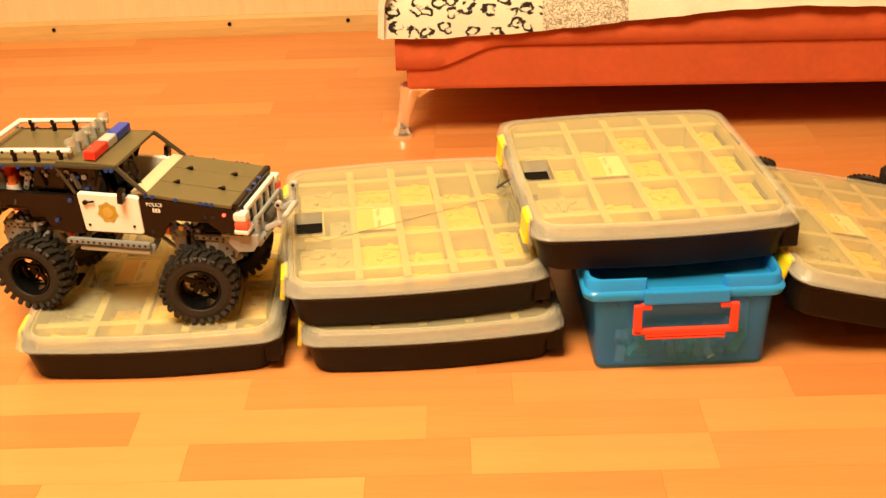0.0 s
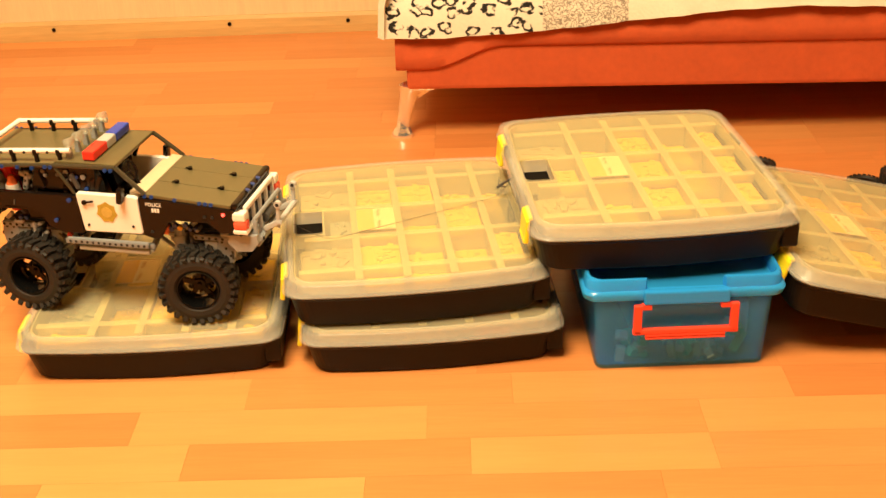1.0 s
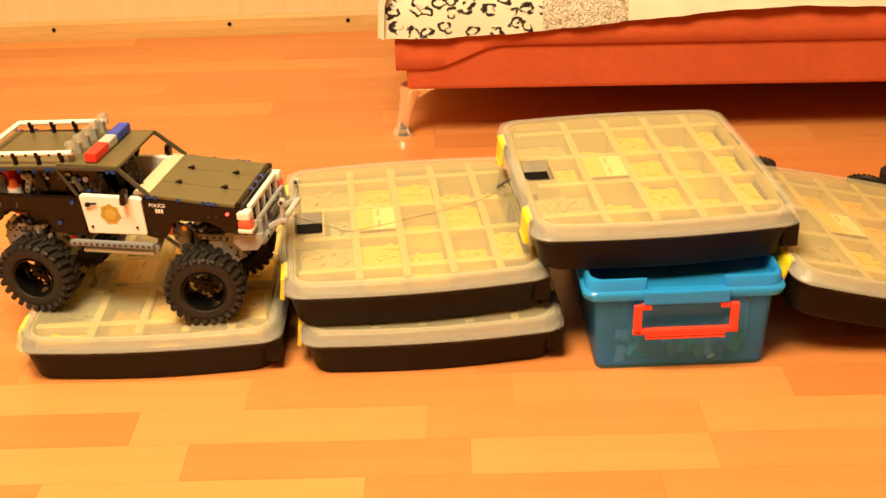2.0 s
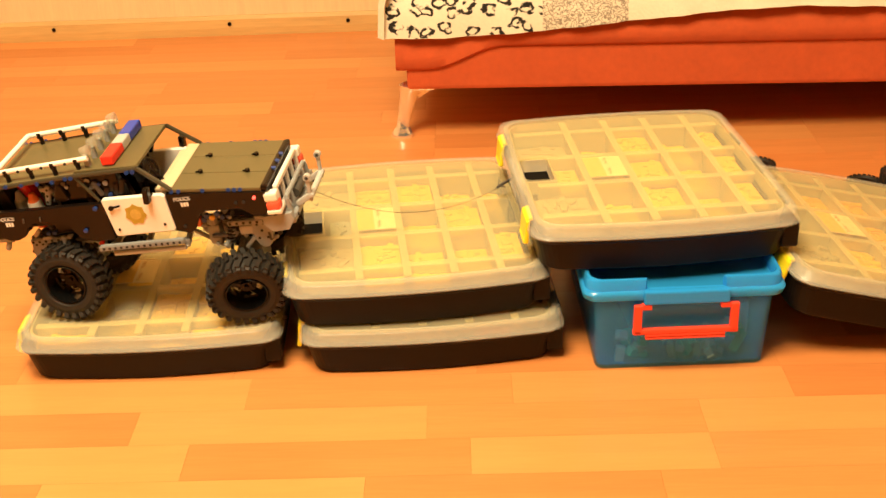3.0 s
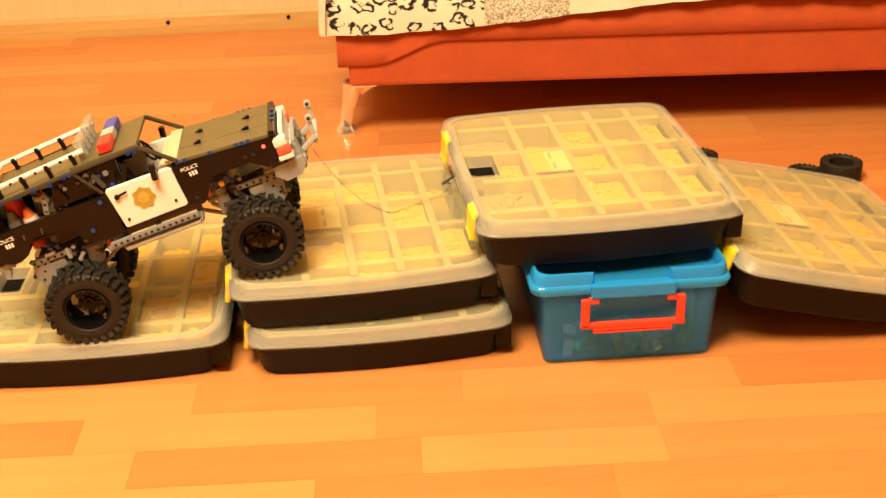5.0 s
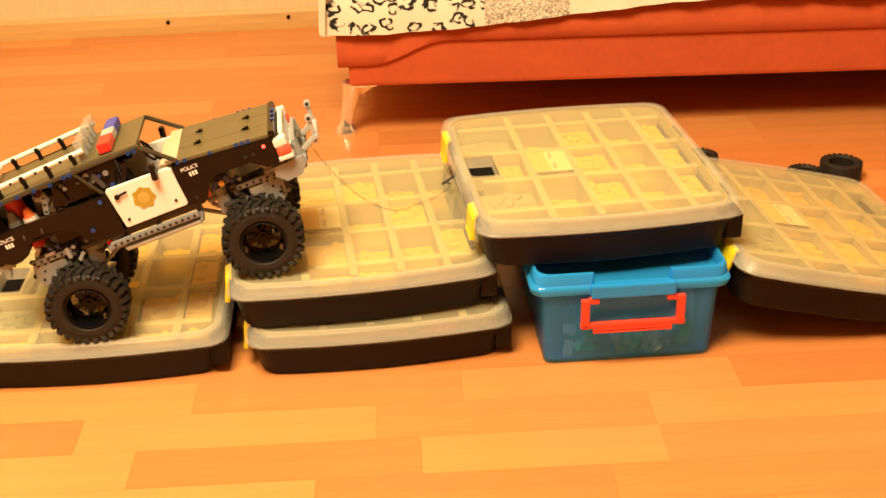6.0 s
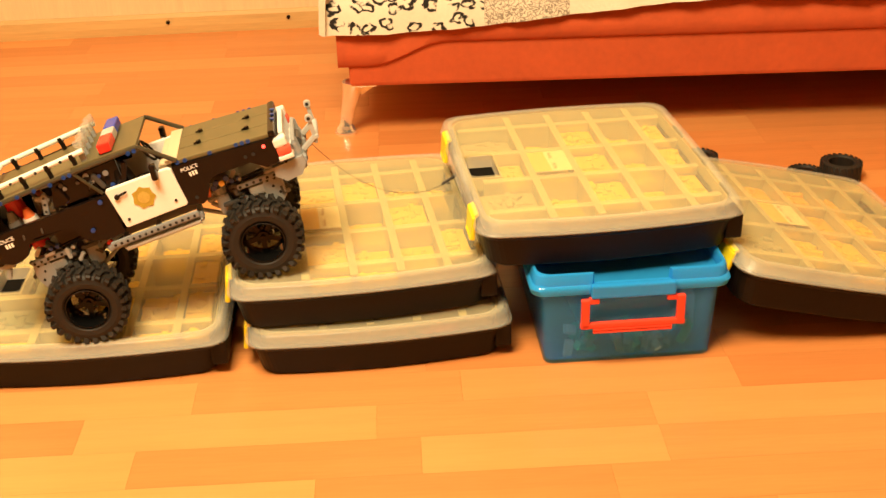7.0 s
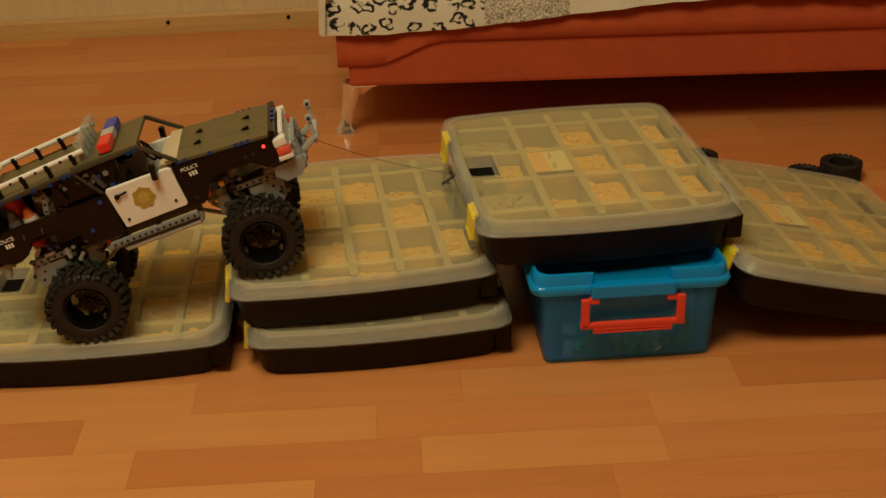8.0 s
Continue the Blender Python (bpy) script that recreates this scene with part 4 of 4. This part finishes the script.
for k in range(5):
    y = -0.048 + 0.024 * k
    bm = bmesh.new()
    rod(bm, (-0.053, y, 0.2475), (-0.042, y, 0.2475), 0.005, 14, 0.0088)
    rod(bm, (-0.042, y, 0.2475), (-0.04, y, 0.2475), 0.0088, 14, 0.0065)
    smooth(part("spot_lamp", bm, CLEAR, rack, "clear round spot lamp"))
    part("lamp_bracket", block(bmesh.new(), (-0.049, y, 0.233), (0.007, 0.007, 0.018), bevel=0.001), GREY, rack)

# load in the bed
bm = bmesh.new()
block(bm, (-0.095, 0.0, 0.15), (0.07, 0.1, 0.05), bevel=0.003)
block(bm, (-0.075, -0.02, 0.185), (0.04, 0.06, 0.03), (0, 10, 0), 0.003)
part("battery_box", bm, BODY_BLACK, truck, "black battery box in the bed")
bm = bmesh.new()
rng = random.Random(4)
for k in range(18):
    x, y = rng.uniform(-0.13, -0.05), rng.choice((-0.052, -0.045, -0.03, 0.04, 0.05))
    beam(bm, (x, y, rng.uniform(0.165, 0.19)), (x + rng.uniform(-0.012, 0.012), y + rng.uniform(-0.006, 0.006), rng.uniform(0.182, 0.208)), 0.0045, 0.0045)
tagged(part("linkage", bm, DARK_GREY, truck, "jumble of dark grey linkage pieces"), kind="stuff")
for x, y, mat, label in ((-0.148, -0.045, ORANGE, "orange and white road cone"), (-0.172, -0.036, GREY, "grey canister"), (-0.15, 0.03, ORANGE, "orange and white road cone"), (-0.186, 0.02, GREY, "grey canister")):
    bm = rod(bmesh.new(), (x, y, 0.158), (x, y, 0.18), 0.0115, 14, 0.0095)
    base = part("load", bm, WHITE if mat is ORANGE else GREY, truck, label)
    part("load_top", rod(bmesh.new(), (x, y, 0.18), (x, y, 0.192), 0.008, 12, 0.004), mat, base)
part("load", rod(bmesh.new(), (-0.16, -0.02, 0.13), (-0.168, -0.02, 0.205), 0.012, 16), BAR_RED, truck, "red extinguisher cylinder")
bm = block(bmesh.new(), (-0.188, -0.005, 0.165), (0.02, 0.08, 0.07), (0, -14, 0), 0.004)
part("load", bm, DARK, truck, "black case in the bed")

# tail lamps, rear bumper
for sy in (-1, 1):
    part("tail_lamp", block(bmesh.new(), (-0.2105, sy * 0.06, 0.157), (0.006, 0.017, 0.022), bevel=0.002), BAR_RED, truck, "red tail lamp")
bm = bmesh.new()
beam(bm, (-0.212, -0.06, 0.133), (-0.212, 0.06, 0.133), 0.009)
beam(bm, (-0.19, -0.058, 0.131), (-0.215, -0.058, 0.133), 0.008)
beam(bm, (-0.19, 0.058, 0.131), (-0.215, 0.058, 0.133), 0.008)
for y in (-0.058, 0.058):
    beam(bm, (-0.2, y, 0.128), (-0.206, y, 0.115), 0.006)
part("rear_bumper", bm, GREY, truck, "grey rear bumper")

wheels = [build_wheel(-1), build_wheel(1), build_wheel(-1), build_wheel(1)]

# seconds, place, roll, pitch, heading
TRUCK = [(0.0, -0.4643, 1.5248, 0.0728, 0.7, 0.0, -12.2), (0.3, -0.4657, 1.5248, 0.0728, 0.7, 0.0, -12.2), (1.7, -0.4657, 1.5248, 0.0728, 0.7, 0.0, -12.2),
         (2.8, -0.4063, 1.5032, 0.087, 6.2, -6.76, -8.1), (3.2, -0.3963, 1.5009, 0.0962, 3.6, -9.3, -8.2),
         (3.5, -0.3785, 1.497, 0.1069, -2.8, -12.8, -5.1), (3.6, -0.3611, 1.50, 0.1109, -6.5, -13.7, -1.8),
         (4.0, -0.3109, 1.4863, 0.1136, -5.5, -15.9, 6.0), (4.3, -0.2969, 1.4787, 0.1148, -3.2, -17.0, 5.9),
         (8.0, -0.2969, 1.4787, 0.1148, -3.2, -17.0, 5.9)]
# seconds, hub heights (rear right, rear left, front right, front left), roll of the wheels, steering
GEAR = [(0.0, 0.055, 0.0535, 0.054, 0.0535, 2, 14), (0.3, 0.055, 0.0535, 0.054, 0.0535, 0, 14), (1.7, 0.055, 0.0535, 0.054, 0.0535, 0, 14),
        (2.8, 0.064, 0.052, 0.033, 0.05, 61, 14), (3.2, 0.06, 0.049, 0.026, 0.06, 84, 12),
        (3.5, 0.047, 0.052, 0.039, 0.067, 112, 8), (3.6, 0.043, 0.058, 0.041, 0.07, 124, 6),
        (4.0, 0.046, 0.0565, 0.041, 0.0605, 178, 0), (4.3, 0.0465, 0.055, 0.0475, 0.0545, 194, 0), (8.0, 0.0465, 0.055, 0.0475, 0.0545, 194, 0)]

# ---- tow line ----
LINE = material("dark_tow_line", (0.06, 0.05, 0.04), 0.8)
LINE_N = 22
LINE_END = (0.087, 1.66, 0.172)
tow = thing("tow_line", "thin dark tow line from the truck to a box grip", "cord")
line_bits = [part("cord_piece", rod(bmesh.new(), (0, 0, -0.0098), (0, 0, 0.0098), 0.0004, 6), LINE, tow) for _ in range(LINE_N)]
knot = rod(bmesh.new(), (0.06, 1.642, 0.1655), (0.094, 1.665, 0.178), 0.002, 8)
rod(knot, (0.062, 1.65, 0.166), (0.072, 1.64, 0.167), 0.0015, 6)
tagged(part("cord_knot", knot, LINE), "dark knotted cord end hooked on a box grip", "cord")


# ---- spare tyres on the floor ----
def spare_tyre(x, y, r, h, m_turn=0):
    spare = thing("spare_tyre", "small black rubber tyre lying on the laminate floor", "tyre", pose(x, y, 0, 0, 0, m_turn), "spare tyres")
    bm = bmesh.new()
    revolve(bm, [(-h / 2 + 0.003, r * 0.62), (-h / 2, r * 0.72), (-h / 2 + 0.002, r * 0.93), (-h / 4, r), (h / 4, r), (h / 2 - 0.002, r * 0.93), (h / 2, r * 0.72), (h / 2 - 0.003, r * 0.62), (0, r * 0.66)], 36)
    for k in range(22):
        for sy in (-1, 1):
            m = pose(0, 0, 0, 0, 360 / 22 * (k + 0.25 * sy), 0) @ pose(0, sy * h * 0.24, r, 0, 0, sy * 15) @ Matrix.Diagonal((0.006, h * 0.46, 0.0022, 1))
            bmesh.ops.create_cube(bm, size=1, matrix=m)
    bmesh.ops.rotate(bm, cent=(0, 0, 0), matrix=Euler((radians(90), 0, 0)).to_matrix(), verts=bm.verts[:])
    bmesh.ops.translate(bm, vec=(0, 0, h / 2), verts=bm.verts[:])
    part("tread", bm, RUBBER, spare)
    return spare


for x, y, r, h in ((0.797, 1.95, 0.036, 0.036), (0.734, 1.955, 0.031, 0.018), (0.563, 2.045, 0.032, 0.02)):
    spare_tyre(x, y, r, h, 40 * x)


# ---- laminate strips ----
# honey-coloured strips, ends placed to fit the camera's view: row, start, end
SEAMS = {-1: (0.008, 0.313), 0: (-0.432, -0.048), 1: (0.067, 0.442), -2: (-0.52, -0.122)}


def laminate():
    rnd = random.Random(21)
    shared = {}

    def strip_mesh(length, tone):
        key = (round(length, 3), tone)
        if key not in shared:
            bm = bmesh.new()
            block(bm, (0, 0, -0.0025), (length - 0.0002, STRIP - 0.0002, 0.005), bevel=0.00012)
            mesh = bpy.data.meshes.new("strip")
            bm.to_mesh(mesh)
            bm.free()
            mesh.materials.append(WOOD[tone])
            shared[key] = mesh
        return shared[key]

    for row in range(-6, 26):
        y = ROW0 + STRIP * (row + 0.5)
        near = row < 24
        x = -2.4 + rnd.uniform(0, 0.3)
        fitted = SEAMS.get(row)
        if fitted:
            x = fitted[0] - 0.36 * 6
        while x < 2.4:
            length = rnd.choice((0.305, 0.34, 0.38, 0.42))
            tone = rnd.choices((0, 1, 2), (5, 4, 1.5))[0]
            if fitted:
                length = 0.36
                if abs(x - fitted[0]) < 0.01:
                    length, tone = fitted[1] - fitted[0], 2
                elif abs(x - fitted[1]) < 0.3 or abs(x + 0.36 - fitted[0]) < 0.3:
                    tone = rnd.choice((0, 1))
            if near:
                ob = new("strip", strip_mesh(length, tone))
                ob.parent = floor
                ob.location = (x + length / 2, y, 0.0)
            x += length


laminate()


def motions():
    walk(truck, [(t, pose(x, y, z, rx, ry, rz)) for t, x, y, z, rx, ry, rz in TRUCK])
    for k, wheel in enumerate(wheels):
        front, left = k // 2, k % 2
        side = 1 if left else -1
        rows = []
        for t, *heights, spin, steer in GEAR:
            right_z, left_z = heights[2 * front], heights[2 * front + 1]
            lean = math.degrees(math.atan2(left_z - right_z, 0.128))
            rows.append((t, pose(HUB_X[front], side * 0.0665, heights[2 * front + left], lean, 0, steer * front) @ pose(0, 0, 0, 0, spin, 0)))
        walk(wheel, rows)
    for axle, front in zip(axles, (1, 0)):
        rows = []
        for t, *heights, spin, steer in GEAR:
            right_z, left_z = heights[2 * front], heights[2 * front + 1]
            rows.append((t, pose(HUB_X[front], 0, 0.5 * (right_z + left_z), math.degrees(math.atan2(left_z - right_z, 0.128)), 0, 0)))
        walk(axle, rows)
    # the line hangs between the winch and the grip; its slack is taken up and let out
    slack = ((0.0, 0.10), (1.0, 0.085), (1.7, 0.07), (2.8, 0.045), (3.2, 0.05), (3.5, 0.05), (3.6, 0.055), (4.0, 0.085), (4.3, 0.092), (5.0, 0.09), (6.0, 0.085), (6.5, 0.075), (7.0, 0.055), (7.5, 0.018), (8.0, 0.008))
    tracks = [[] for _ in line_bits]
    end = Vector(LINE_END)
    for t, sag in slack:
        later = next((r for r in TRUCK if r[0] >= t), TRUCK[-1])
        earlier = [r for r in TRUCK if r[0] <= t][-1]
        k = 0 if later[0] == earlier[0] else (t - earlier[0]) / (later[0] - earlier[0])
        now = [a + (b - a) * k for a, b in zip(earlier[1:], later[1:])]
        start = pose(*now) @ Vector((0.218, -0.0, 0.138))
        pts = []
        for i in range(LINE_N + 1):
            s = i / LINE_N
            p = start.lerp(end, s)
            p.z -= sag * 4 * s * (1 - s)
            if p.x > -0.23:
                p.z = max(p.z, 0.1485)
            pts.append(p)
        for bit, (a, b), track in zip(line_bits, zip(pts, pts[1:]), tracks):
            d = b - a
            track.append((t, Matrix.LocRotScale((a + b) / 2, d.to_track_quat("Z", "Y"), None)))
    for bit, track in zip(line_bits, tracks):
        walk(bit, track)


motions()
